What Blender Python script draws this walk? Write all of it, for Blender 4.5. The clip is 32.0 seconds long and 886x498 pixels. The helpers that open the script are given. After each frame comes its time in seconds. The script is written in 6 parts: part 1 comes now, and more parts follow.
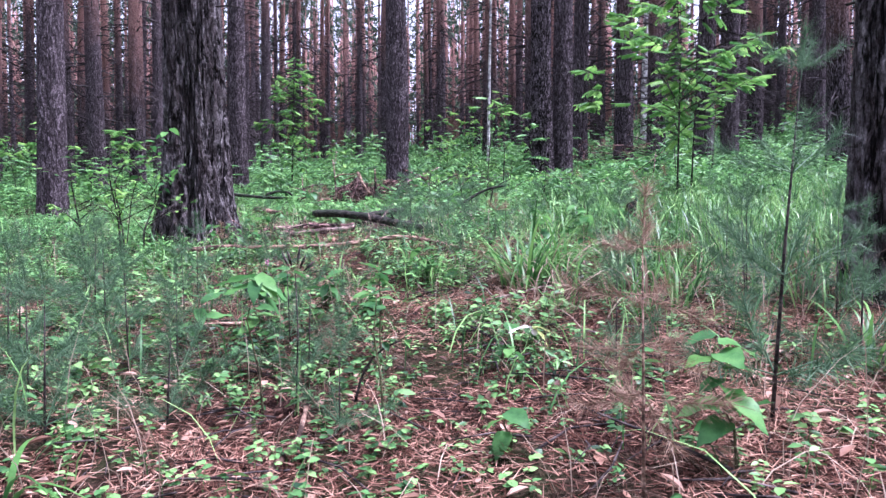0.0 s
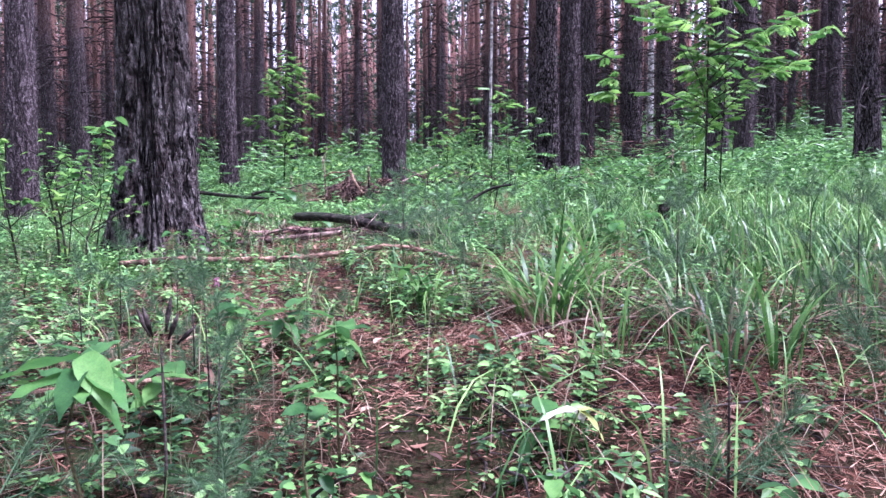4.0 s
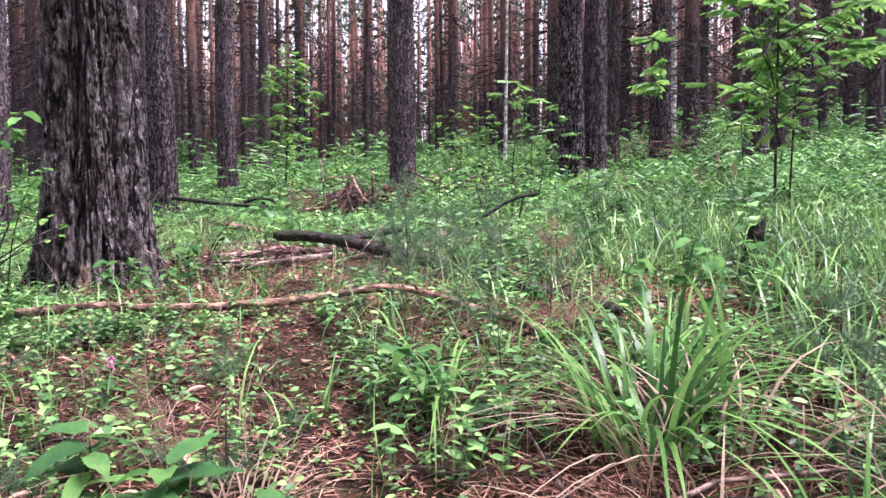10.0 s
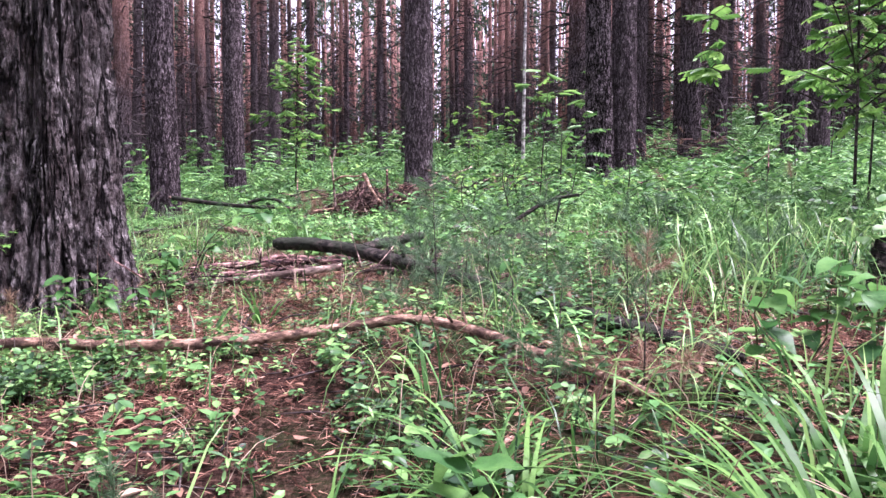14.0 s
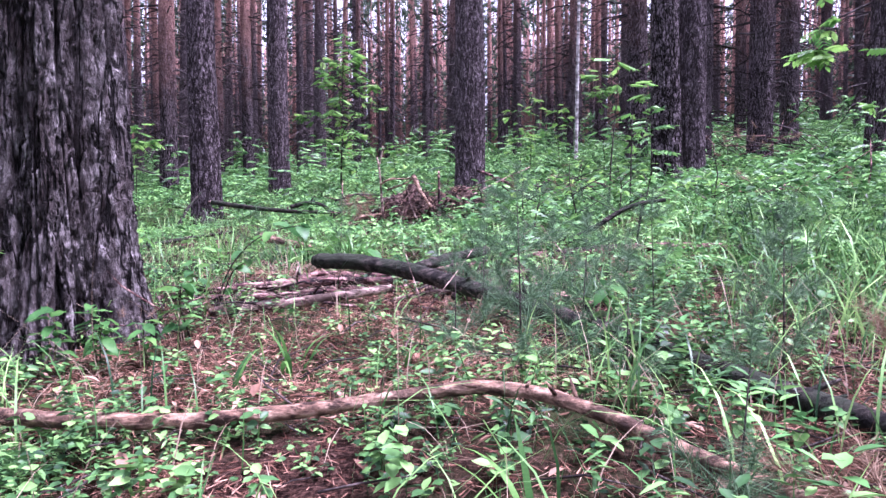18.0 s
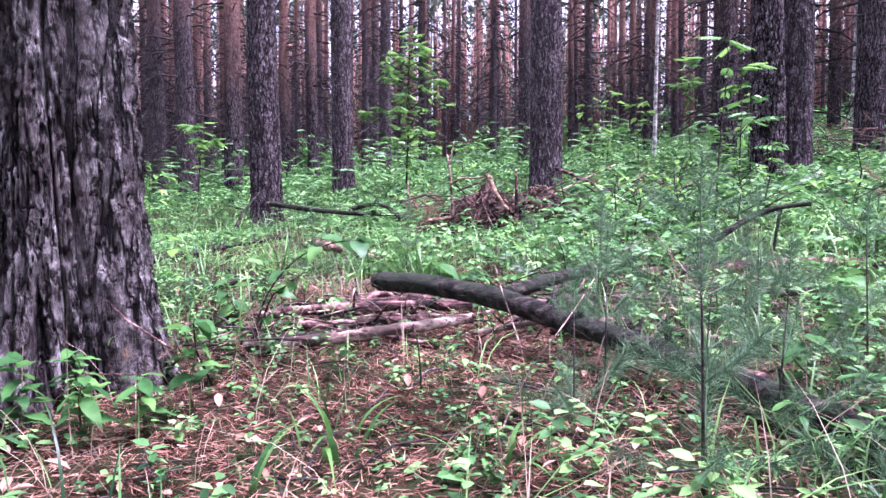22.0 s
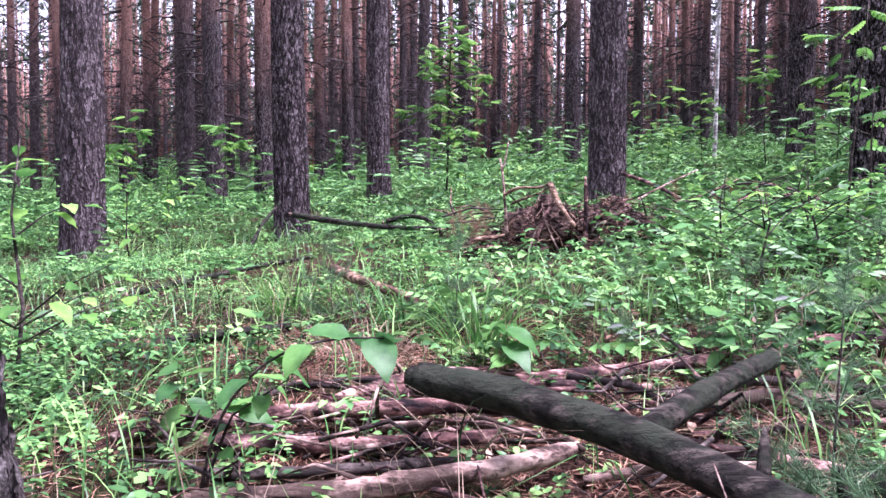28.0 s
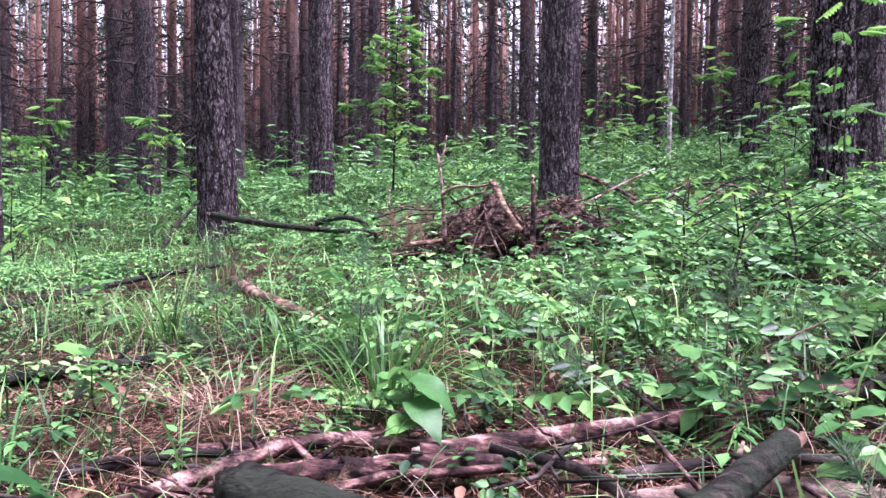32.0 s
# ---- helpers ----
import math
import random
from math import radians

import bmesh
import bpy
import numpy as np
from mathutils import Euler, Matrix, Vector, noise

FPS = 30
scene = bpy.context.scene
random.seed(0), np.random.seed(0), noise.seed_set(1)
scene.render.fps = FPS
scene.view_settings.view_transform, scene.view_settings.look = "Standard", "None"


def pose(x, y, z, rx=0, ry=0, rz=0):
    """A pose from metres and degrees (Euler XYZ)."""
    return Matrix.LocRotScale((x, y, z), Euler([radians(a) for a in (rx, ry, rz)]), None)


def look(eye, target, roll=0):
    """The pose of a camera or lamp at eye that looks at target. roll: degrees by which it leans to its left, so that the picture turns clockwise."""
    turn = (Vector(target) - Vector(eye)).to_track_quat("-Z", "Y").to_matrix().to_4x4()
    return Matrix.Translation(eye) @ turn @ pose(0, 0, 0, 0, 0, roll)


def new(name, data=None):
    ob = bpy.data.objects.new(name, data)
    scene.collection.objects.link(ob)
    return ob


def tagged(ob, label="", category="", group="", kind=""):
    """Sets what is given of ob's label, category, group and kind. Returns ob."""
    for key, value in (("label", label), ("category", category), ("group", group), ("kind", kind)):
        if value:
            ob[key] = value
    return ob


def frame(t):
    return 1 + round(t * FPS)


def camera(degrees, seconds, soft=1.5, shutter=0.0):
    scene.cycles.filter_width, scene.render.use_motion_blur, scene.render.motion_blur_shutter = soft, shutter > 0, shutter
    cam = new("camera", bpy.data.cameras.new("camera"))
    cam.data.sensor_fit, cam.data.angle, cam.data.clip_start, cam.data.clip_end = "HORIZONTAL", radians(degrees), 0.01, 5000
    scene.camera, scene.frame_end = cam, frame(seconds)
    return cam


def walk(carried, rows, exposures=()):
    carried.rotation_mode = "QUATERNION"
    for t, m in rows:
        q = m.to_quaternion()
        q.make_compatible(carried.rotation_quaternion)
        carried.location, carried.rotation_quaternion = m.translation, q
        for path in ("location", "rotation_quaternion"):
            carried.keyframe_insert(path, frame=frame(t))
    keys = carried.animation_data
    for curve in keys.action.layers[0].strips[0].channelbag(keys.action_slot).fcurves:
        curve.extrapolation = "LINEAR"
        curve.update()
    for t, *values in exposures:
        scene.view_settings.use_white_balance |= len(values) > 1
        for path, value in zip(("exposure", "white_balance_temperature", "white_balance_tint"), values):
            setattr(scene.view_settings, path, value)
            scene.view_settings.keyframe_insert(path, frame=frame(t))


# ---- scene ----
cam = camera(65.0, 32.0, 1.5)
EYE, TILT = 0.86, 2.0
ROWS = [
    (0.0, 0.029, 0.144, -0.061, -0.09, -4.19, -0.01),
    (0.5, 0.033, 0.275, -0.053, 0.04, -4.28, -0.03),
    (1.0, 0.032, 0.434, -0.059, 0.10, -4.38, -0.07),
    (1.5, 0.028, 0.596, -0.080, 0.15, -4.35, -0.05),
    (2.0, 0.012, 0.747, -0.083, 0.12, -4.24, 0.01),
    (2.5, 0.020, 0.871, -0.061, 0.03, -4.18, -0.01),
    (3.0, 0.023, 1.017, -0.043, -0.03, -4.20, -0.01),
    (3.5, 0.036, 1.179, -0.039, -0.03, -4.32, 0.02),
    (4.0, 0.051, 1.322, -0.038, -0.05, -4.29, 0.11),
    (4.5, 0.077, 1.474, -0.012, -0.05, -4.19, 0.10),
    (6.5, 0.087, 1.946, 0.010, 0.04, -4.35, -0.09),
    (7.0, 0.074, 2.098, 0.026, 0.06, -4.28, -0.06),
    (7.5, 0.072, 2.234, 0.052, 0.05, -4.15, -0.06),
    (8.0, 0.064, 2.339, 0.076, 0.00, -4.15, -0.01),
    (8.5, 0.052, 2.464, 0.067, 0.05, -4.34, 0.06),
    (9.0, 0.033, 2.605, 0.078, 0.11, -4.32, 0.13),
    (9.5, 0.019, 2.789, 0.090, 0.53, -4.31, 0.17),
    (10.0, 0.018, 2.932, 0.095, 0.93, -4.25, 0.20),
    (10.5, 0.008, 3.075, 0.080, 1.39, -4.34, 0.20),
    (11.0, -0.006, 3.228, 0.072, 1.68, -4.29, 0.12),
    (11.5, -0.041, 3.373, 0.063, 1.79, -4.32, 0.06),
    (12.0, -0.072, 3.504, 0.074, 1.78, -4.30, 0.10),
    (12.5, -0.096, 3.609, 0.097, 1.79, -4.17, 0.08),
    (13.0, -0.109, 3.716, 0.123, 1.81, -4.19, 0.09),
    (13.5, -0.120, 3.841, 0.116, 1.84, -4.27, 0.10),
    (14.0, -0.143, 3.965, 0.107, 1.91, -4.24, 0.06),
    (14.5, -0.172, 4.092, 0.121, 2.21, -4.17, 0.02),
    (16.5, -0.275, 4.569, 0.148, 4.63, -4.31, 0.05),
    (17.0, -0.303, 4.689, 0.161, 4.97, -4.21, 0.09),
    (17.5, -0.328, 4.791, 0.176, 5.28, -4.19, 0.17),
    (18.0, -0.344, 4.897, 0.166, 5.60, -4.23, 0.30),
    (18.5, -0.359, 5.019, 0.154, 6.05, -4.23, 0.37),
    (19.0, -0.382, 5.141, 0.143, 6.88, -4.24, 0.35),
    (19.5, -0.414, 5.248, 0.148, 7.88, -4.13, 0.35),
    (20.0, -0.446, 5.353, 0.154, 8.93, -4.16, 0.38),
    (20.5, -0.475, 5.479, 0.157, 9.88, -4.30, 0.44),
    (21.0, -0.507, 5.617, 0.167, 10.53, -4.40, 0.45),
    (21.5, -0.563, 5.799, 0.182, 10.80, -4.48, 0.41),
    (22.0, -0.617, 5.932, 0.195, 10.86, -4.27, 0.33),
    (22.5, -0.669, 6.055, 0.216, 10.88, -4.24, 0.31),
    (23.0, -0.710, 6.189, 0.217, 11.08, -4.32, 0.37),
    (23.5, -0.740, 6.320, 0.224, 11.61, -4.23, 0.36),
    (24.0, -0.774, 6.447, 0.234, 12.62, -4.21, 0.41),
    (24.5, -0.815, 6.555, 0.244, 13.70, -4.16, 0.43),
    (25.0, -0.866, 6.670, 0.237, 14.63, -4.24, 0.46),
    (25.5, -0.932, 6.834, 0.254, 15.16, -4.33, 0.43),
    (27.5, -1.048, 7.363, 0.339, 14.34, -4.15, 0.23),
    (28.0, -1.062, 7.456, 0.331, 13.94, -4.20, 0.28),
    (28.5, -1.074, 7.585, 0.311, 13.61, -4.35, 0.26),
    (29.0, -1.077, 7.710, 0.309, 13.24, -4.23, 0.27),
    (29.5, -1.070, 7.814, 0.321, 12.76, -4.14, 0.20),
    (30.0, -1.067, 7.899, 0.341, 12.35, -4.08, 0.11),
    (30.5, -1.063, 7.992, 0.340, 11.95, -4.08, 0.08),
    (31.0, -1.053, 8.104, 0.336, 11.59, -4.21, 0.06),
    (31.5, -1.031, 8.223, 0.339, 11.04, -4.24, 0.03),
    (32.0, -1.025, 8.358, 0.331, 10.40, -4.24, -0.07),
]
# seconds, stops, kelvin, tint
EXPOSURES = [(0.0, 1.73, 5420, 38), (4.5, 1.75, 5450, 44), (6.5, 1.78, 6200, 38), (14.5, 1.83, 6000, 46), (16.5, 1.86, 5520, 51), (25.5, 2.07, 5650, 49), (27.5, 1.88, 5760, 42), (32.0, 1.76, 5760, 42)]
walk(cam, [(t, pose(0, 0, EYE, TILT, 0, 0) @ pose(x, y, z, 90 + pitch, roll, yaw)) for t, x, y, z, yaw, pitch, roll in ROWS], EXPOSURES)

# ---- light: a bright overcast sky over the canopy ----
world = bpy.data.worlds.new("overcast_sky")
scene.world = world
world.use_nodes = True
wn, wl = world.node_tree.nodes, world.node_tree.links
sky = wn.new("ShaderNodeTexSky")
sky.sky_type, sky.sun_disc = "NISHITA", False
sky.sun_elevation, sky.sun_rotation = radians(68), radians(88)
sky.dust_density, sky.air_density = 4.0, 1.0
cloud = wn.new("ShaderNodeMix")
cloud.data_type = "RGBA"
cloud.inputs[0].default_value = 0.8
cloud.inputs[7].default_value = (11.0, 11.4, 12.0, 1)
wl.new(sky.outputs[0], cloud.inputs[6])
wl.new(cloud.outputs[2], wn["Background"].inputs[0])
wn["Background"].inputs[1].default_value = 0.062
sun = new("sun", bpy.data.lights.new("sun", "SUN"))
sun.data.energy, sun.data.angle, sun.data.color = 5.4, radians(28), (1.0, 0.98, 0.95)
sun.matrix_world = look((25, 17, 62), (0, 16, 0))


# ---- materials ----
def tree_of(name):
    m = bpy.data.materials.new(name)
    m.use_nodes = True
    return m, m.node_tree.nodes, m.node_tree.links, m.node_tree.nodes["Principled BSDF"]


def ramp(n, l, source, stops):
    r = n.new("ShaderNodeValToRGB")
    e = r.color_ramp.elements
    while len(e) < len(stops):
        e.new(0.5)
    for el, (at, col) in zip(e, stops):
        el.position, el.color = at, (*col, 1)
    l.new(source, r.inputs[0])
    return r.outputs[0]


def texture(n, l, vector, scale, detail=6, rough=0.6, kind="ShaderNodeTexNoise"):
    t = n.new(kind)
    t.inputs["Scale"].default_value = scale
    if "Detail" in t.inputs:
        t.inputs["Detail"].default_value = detail
    if "Roughness" in t.inputs:
        t.inputs["Roughness"].default_value = rough
    l.new(vector, t.inputs["Vector"])
    return t.outputs[0]


def stretched(n, l, vector, sx, sy, sz):
    m = n.new("ShaderNodeMapping")
    m.inputs["Scale"].default_value = (sx, sy, sz)
    l.new(vector, m.inputs["Vector"])
    return m.outputs[0]


def mixed(n, l, fac, a, b, mode="MIX"):
    m = n.new("ShaderNodeMix")
    m.data_type, m.blend_type = "RGBA", mode
    for sock, v in ((m.inputs[0], fac), (m.inputs[6], a), (m.inputs[7], b)):
        if isinstance(v, (int, float)):
            sock.default_value = v
        elif isinstance(v, tuple):
            sock.default_value = (*v, 1)
        else:
            l.new(v, sock)
    return m.outputs[2]


def bumped(n, l, height, strength, distance, bsdf):
    b = n.new("ShaderNodeBump")
    b.inputs["Strength"].default_value, b.inputs["Distance"].default_value = strength, distance
    l.new(height, b.inputs["Height"])
    l.new(b.outputs[0], bsdf.inputs["Normal"])


def cracked(n, l, vector, sx, sz, width, detail=3):
    """0 in long wavy cracks along the stem, 1 on the plates between them."""
    t = texture(n, l, stretched(n, l, vector, sx, sx, sz), 1.0, detail, 0.55)
    off = n.new("ShaderNodeMath")
    off.operation = "SUBTRACT"
    l.new(t, off.inputs[0])
    off.inputs[1].default_value = 0.5
    flat = n.new("ShaderNodeMath")
    flat.operation = "ABSOLUTE"
    l.new(off.outputs[0], flat.inputs[0])
    r = n.new("ShaderNodeMapRange")
    r.interpolation_type = "SMOOTHSTEP"
    r.inputs["From Min"].default_value, r.inputs["From Max"].default_value = 0.004, width
    l.new(flat.outputs[0], r.inputs["Value"])
    return r.outputs[0]


def pine_bark(name, rust=3.0, vary=-5.0):
    """Grey scaly plates low on the stem, thinner rusty bark higher up."""
    m, n, l, b = tree_of(name)
    co = n.new("ShaderNodeTexCoord").outputs["Object"]
    info = n.new("ShaderNodeObjectInfo")
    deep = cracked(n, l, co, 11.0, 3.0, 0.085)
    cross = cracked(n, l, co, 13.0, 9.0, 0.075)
    flakes = texture(n, l, stretched(n, l, co, 34, 34, 17), 1.0, 10, 0.74)
    stain = texture(n, l, co, 0.9, 4)
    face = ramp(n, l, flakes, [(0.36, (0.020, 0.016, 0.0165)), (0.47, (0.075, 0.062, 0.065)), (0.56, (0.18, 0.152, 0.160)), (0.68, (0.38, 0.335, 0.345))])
    # dark bark between the plates; the cracks' shade is put into this near-black too
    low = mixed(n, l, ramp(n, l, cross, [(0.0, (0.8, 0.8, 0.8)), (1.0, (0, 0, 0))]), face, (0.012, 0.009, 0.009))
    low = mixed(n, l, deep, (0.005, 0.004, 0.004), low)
    low = mixed(n, l, ramp(n, l, info.outputs["Random"], [(0.2, (0, 0, 0)), (1.0, (0.25, 0.25, 0.25))]), low, (0.17, 0.136, 0.146))
    high = ramp(n, l, flakes, [(0.36, (0.10, 0.052, 0.044)), (0.5, (0.38, 0.205, 0.168)), (0.66, (0.64, 0.43, 0.37))])
    high = mixed(n, l, ramp(n, l, cross, [(0.0, (0.7, 0.7, 0.7)), (1.0, (0, 0, 0))]), high, (0.08, 0.04, 0.034))
    sep = n.new("ShaderNodeSeparateXYZ")
    l.new(co, sep.inputs[0])
    wob = n.new("ShaderNodeMath")
    wob.operation = "MULTIPLY_ADD"
    l.new(stain, wob.inputs[0])
    wob.inputs[1].default_value = 5.0
    l.new(sep.outputs[2], wob.inputs[2])
    per = n.new("ShaderNodeMath")
    per.operation = "MULTIPLY_ADD"
    l.new(info.outputs["Random"], per.inputs[0])
    per.inputs[1].default_value = vary
    l.new(wob.outputs[0], per.inputs[2])
    turn = n.new("ShaderNodeMapRange")
    turn.interpolation_type = "SMOOTHSTEP"
    turn.inputs["From Min"].default_value, turn.inputs["From Max"].default_value = rust, rust + 6.5
    l.new(per.outputs[0], turn.inputs["Value"])
    l.new(mixed(n, l, turn.outputs[0], low, high), b.inputs["Base Color"])
    b.inputs["Roughness"].default_value = 0.9
    b.inputs["Specular IOR Level"].default_value = 0.04
    total = None
    for height, weight in ((deep, 1.2), (cross, 0.6), (flakes, 0.8)):
        k = n.new("ShaderNodeMath")
        k.operation = "MULTIPLY_ADD"
        l.new(height, k.inputs[0])
        k.inputs[1].default_value = weight
        if total is not None:
            l.new(total, k.inputs[2])
        total = k.outputs[0]
    bumped(n, l, total, 1.0, 0.025, b)
    return m


def old_bark():
    """Thick weathered plates of grey-brown bark, split by long dark fissures."""
    m, n, l, b = tree_of("old_pine_bark")
    co = n.new("ShaderNodeTexCoord").outputs["Object"]
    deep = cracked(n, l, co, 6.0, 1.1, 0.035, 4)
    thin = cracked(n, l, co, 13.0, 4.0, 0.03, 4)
    cross = cracked(n, l, co, 16.0, 22.0, 0.045)
    flakes = texture(n, l, stretched(n, l, co, 15, 15, 5.5), 1.0, 12, 0.70)
    tone = texture(n, l, stretched(n, l, co, 5, 5, 1.6), 1.0, 5)
    grit = texture(n, l, stretched(n, l, co, 75, 75, 55), 1.0, 6, 0.8)
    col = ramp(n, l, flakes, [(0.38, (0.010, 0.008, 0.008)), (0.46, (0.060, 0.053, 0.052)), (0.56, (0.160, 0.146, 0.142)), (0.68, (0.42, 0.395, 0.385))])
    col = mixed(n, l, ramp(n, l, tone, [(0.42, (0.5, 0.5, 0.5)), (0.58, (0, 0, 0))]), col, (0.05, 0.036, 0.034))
    # crack colours: dark inner bark, with groove shade put in as near-black
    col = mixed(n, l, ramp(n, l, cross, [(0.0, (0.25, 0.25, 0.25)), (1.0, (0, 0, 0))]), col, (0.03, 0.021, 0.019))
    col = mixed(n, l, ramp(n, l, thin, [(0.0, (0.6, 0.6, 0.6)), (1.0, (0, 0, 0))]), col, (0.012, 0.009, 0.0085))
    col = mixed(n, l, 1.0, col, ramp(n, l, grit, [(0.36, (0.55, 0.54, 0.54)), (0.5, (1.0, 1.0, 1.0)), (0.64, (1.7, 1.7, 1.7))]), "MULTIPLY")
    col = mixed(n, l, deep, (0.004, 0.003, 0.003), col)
    l.new(col, b.inputs["Base Color"])
    b.inputs["Roughness"].default_value = 0.6
    b.inputs["Specular IOR Level"].default_value = 0.08
    total = None
    for height, weight in ((deep, 1.1), (thin, 0.8), (grit, 0.7), (flakes, 1.5)):
        k = n.new("ShaderNodeMath")
        k.operation = "MULTIPLY_ADD"
        l.new(height, k.inputs[0])
        k.inputs[1].default_value = weight
        if total is not None:
            l.new(total, k.inputs[2])
        total = k.outputs[0]
    bumped(n, l, total, 1.0, 0.032, b)
    return m


def wood(name, dark, mid, light, sx=30, sz=4, rough=0.8, relief=0.01, moss=None):
    m, n, l, b = tree_of(name)
    co = n.new("ShaderNodeTexCoord").outputs["Object"]
    g = texture(n, l, stretched(n, l, co, sx * 0.35, sx, sx), 1.0, 8, 0.65)
    s = texture(n, l, co, 4.5, 7, 0.65)
    chips = texture(n, l, stretched(n, l, co, 14, 30, 30), 1.0, 8, 0.7)
    col = ramp(n, l, g, [(0.38, dark), (0.5, mid), (0.63, light)])
    col = mixed(n, l, ramp(n, l, s, [(0.47, (0, 0, 0)), (0.56, (0.9, 0.9, 0.9))]), col, moss or dark)
    col = mixed(n, l, ramp(n, l, chips, [(0.56, (0, 0, 0)), (0.61, (0.85, 0.85, 0.85))]), col, dark)
    l.new(col, b.inputs["Base Color"])
    b.inputs["Roughness"].default_value = rough
    b.inputs["Specular IOR Level"].default_value = 0.1
    h = n.new("ShaderNodeMath")
    h.operation = "ADD"
    l.new(g, h.inputs[0])
    l.new(chips, h.inputs[1])
    bumped(n, l, h.outputs[0], 0.9, relief, b)
    return m


def foliage(name, dark, mid, light, through_light=0.35, rough=0.5, island=True, gloss=0.18):
    m, n, l, b = tree_of(name)
    if island:
        rnd = n.new("ShaderNodeNewGeometry").outputs["Random Per Island"]
    else:
        rnd = n.new("ShaderNodeObjectInfo").outputs["Random"]
    co = n.new("ShaderNodeTexCoord").outputs["Object"]
    patch = texture(n, l, co, 1.3, 4)
    add = n.new("ShaderNodeMath")
    add.operation = "MULTIPLY_ADD"
    l.new(patch, add.inputs[0])
    add.inputs[1].default_value = 1.5
    half = n.new("ShaderNodeMath")
    half.operation = "MULTIPLY_ADD"
    l.new(rnd, half.inputs[0])
    half.inputs[1].default_value, half.inputs[2].default_value = 0.72, -0.60
    l.new(half.outputs[0], add.inputs[2])
    col = ramp(n, l, add.outputs[0], [(0.1, dark), (0.5, mid), (0.92, light)])
    vein = texture(n, l, co, 40, 5)
    col = mixed(n, l, 0.4, col, ramp(n, l, vein, [(0.3, (0.3, 0.3, 0.3)), (0.7, (1, 1, 1))]), "MULTIPLY")
    l.new(col, b.inputs["Base Color"])
    b.inputs["Roughness"].default_value = rough
    b.inputs["Specular IOR Level"].default_value = gloss
    t = n.new("ShaderNodeBsdfTranslucent")
    l.new(col, t.inputs["Color"])
    mx = n.new("ShaderNodeMixShader")
    mx.inputs[0].default_value = through_light
    l.new(b.outputs[0], mx.inputs[1])
    l.new(t.outputs[0], mx.inputs[2])
    l.new(mx.outputs[0], n["Material Output"].inputs["Surface"])
    return m


def forest_floor():
    """Rotting needles and humus, with moss and green film farther in."""
    m, n, l, b = tree_of("forest_floor")
    co = n.new("ShaderNodeTexCoord").outputs["Object"]
    fine = texture(n, l, stretched(n, l, co, 70, 30, 40), 1.0, 8, 0.7)
    fine2 = texture(n, l, stretched(n, l, co, 26, 75, 40), 1.0, 8, 0.7)
    big = texture(n, l, co, 0.8, 6)
    a = ramp(n, l, fine, [(0.40, (0.006, 0.004, 0.0035)), (0.50, (0.030, 0.017, 0.013)), (0.59, (0.11, 0.058, 0.042)), (0.69, (0.30, 0.19, 0.145))])
    c = ramp(n, l, fine2, [(0.41, (0.007, 0.005, 0.0045)), (0.52, (0.045, 0.024, 0.019)), (0.66, (0.21, 0.125, 0.095))])
    col = mixed(n, l, 0.5, a, c)
    green = ramp(n, l, texture(n, l, co, 9, 6), [(0.35, (0.008, 0.014, 0.006)), (0.65, (0.035, 0.06, 0.02))])
    col = mixed(n, l, ramp(n, l, big, [(0.42, (0, 0, 0)), (0.60, (0.75, 0.75, 0.75))]), col, green)
    l.new(col, b.inputs["Base Color"])
    b.inputs["Roughness"].default_value = 0.95
    b.inputs["Specular IOR Level"].default_value = 0.02
    bumped(n, l, mixed(n, l, 0.5, fine, fine2), 1.0, 0.06, b)
    return m


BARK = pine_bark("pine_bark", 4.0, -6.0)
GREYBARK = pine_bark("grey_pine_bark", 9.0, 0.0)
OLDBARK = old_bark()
FLOOR = forest_floor()
BIRCH = wood("birch_bark", (0.12, 0.11, 0.10), (0.5, 0.49, 0.47), (0.72, 0.71, 0.68), 6, 6, 0.6)
BARE = wood("barkless_branch", (0.020, 0.012, 0.009), (0.19, 0.115, 0.078), (0.46, 0.32, 0.225), 26, 4, 0.6, 0.02, (0.045, 0.027, 0.02))
DARKWOOD = wood("weathered_dark_log", (0.003, 0.003, 0.0026), (0.016, 0.014, 0.012), (0.075, 0.062, 0.052), 26, 4, 0.8, 0.03, (0.022, 0.028, 0.018))
REDBARK = wood("flaky_red_bark", (0.008, 0.005, 0.006), (0.105, 0.052, 0.047), (0.50, 0.31, 0.27), 15, 4, 0.7, 0.02)
PALEWOOD = wood("pale_dead_wood", (0.03, 0.02, 0.016), (0.22, 0.15, 0.125), (0.50, 0.38, 0.31), 20, 4, 0.75)
GREYTWIG = wood("grey_twig", (0.014, 0.011, 0.010), (0.05, 0.04, 0.036), (0.13, 0.105, 0.095), 30, 4, 0.8)
SOIL = wood("root_soil", (0.012, 0.008, 0.006), (0.08, 0.052, 0.043), (0.22, 0.15, 0.12), 20, 4, 0.95, 0.03)
STEM = wood("green_stem", (0.04, 0.035, 0.02), (0.09, 0.085, 0.04), (0.14, 0.14, 0.07), 30, 4, 0.7)
ROWAN = foliage("rowan_leaf", (0.04, 0.13, 0.03), (0.13, 0.31, 0.065), (0.33, 0.57, 0.14), 0.45, 0.36, False)
BROAD = foliage("broad_leaf", (0.026, 0.095, 0.028), (0.068, 0.20, 0.052), (0.155, 0.335, 0.085), 0.4, 0.42, False)
HERB = foliage("herb_leaf", (0.009, 0.034, 0.012), (0.080, 0.225, 0.066), (0.225, 0.455, 0.13), 0.22, 0.42)
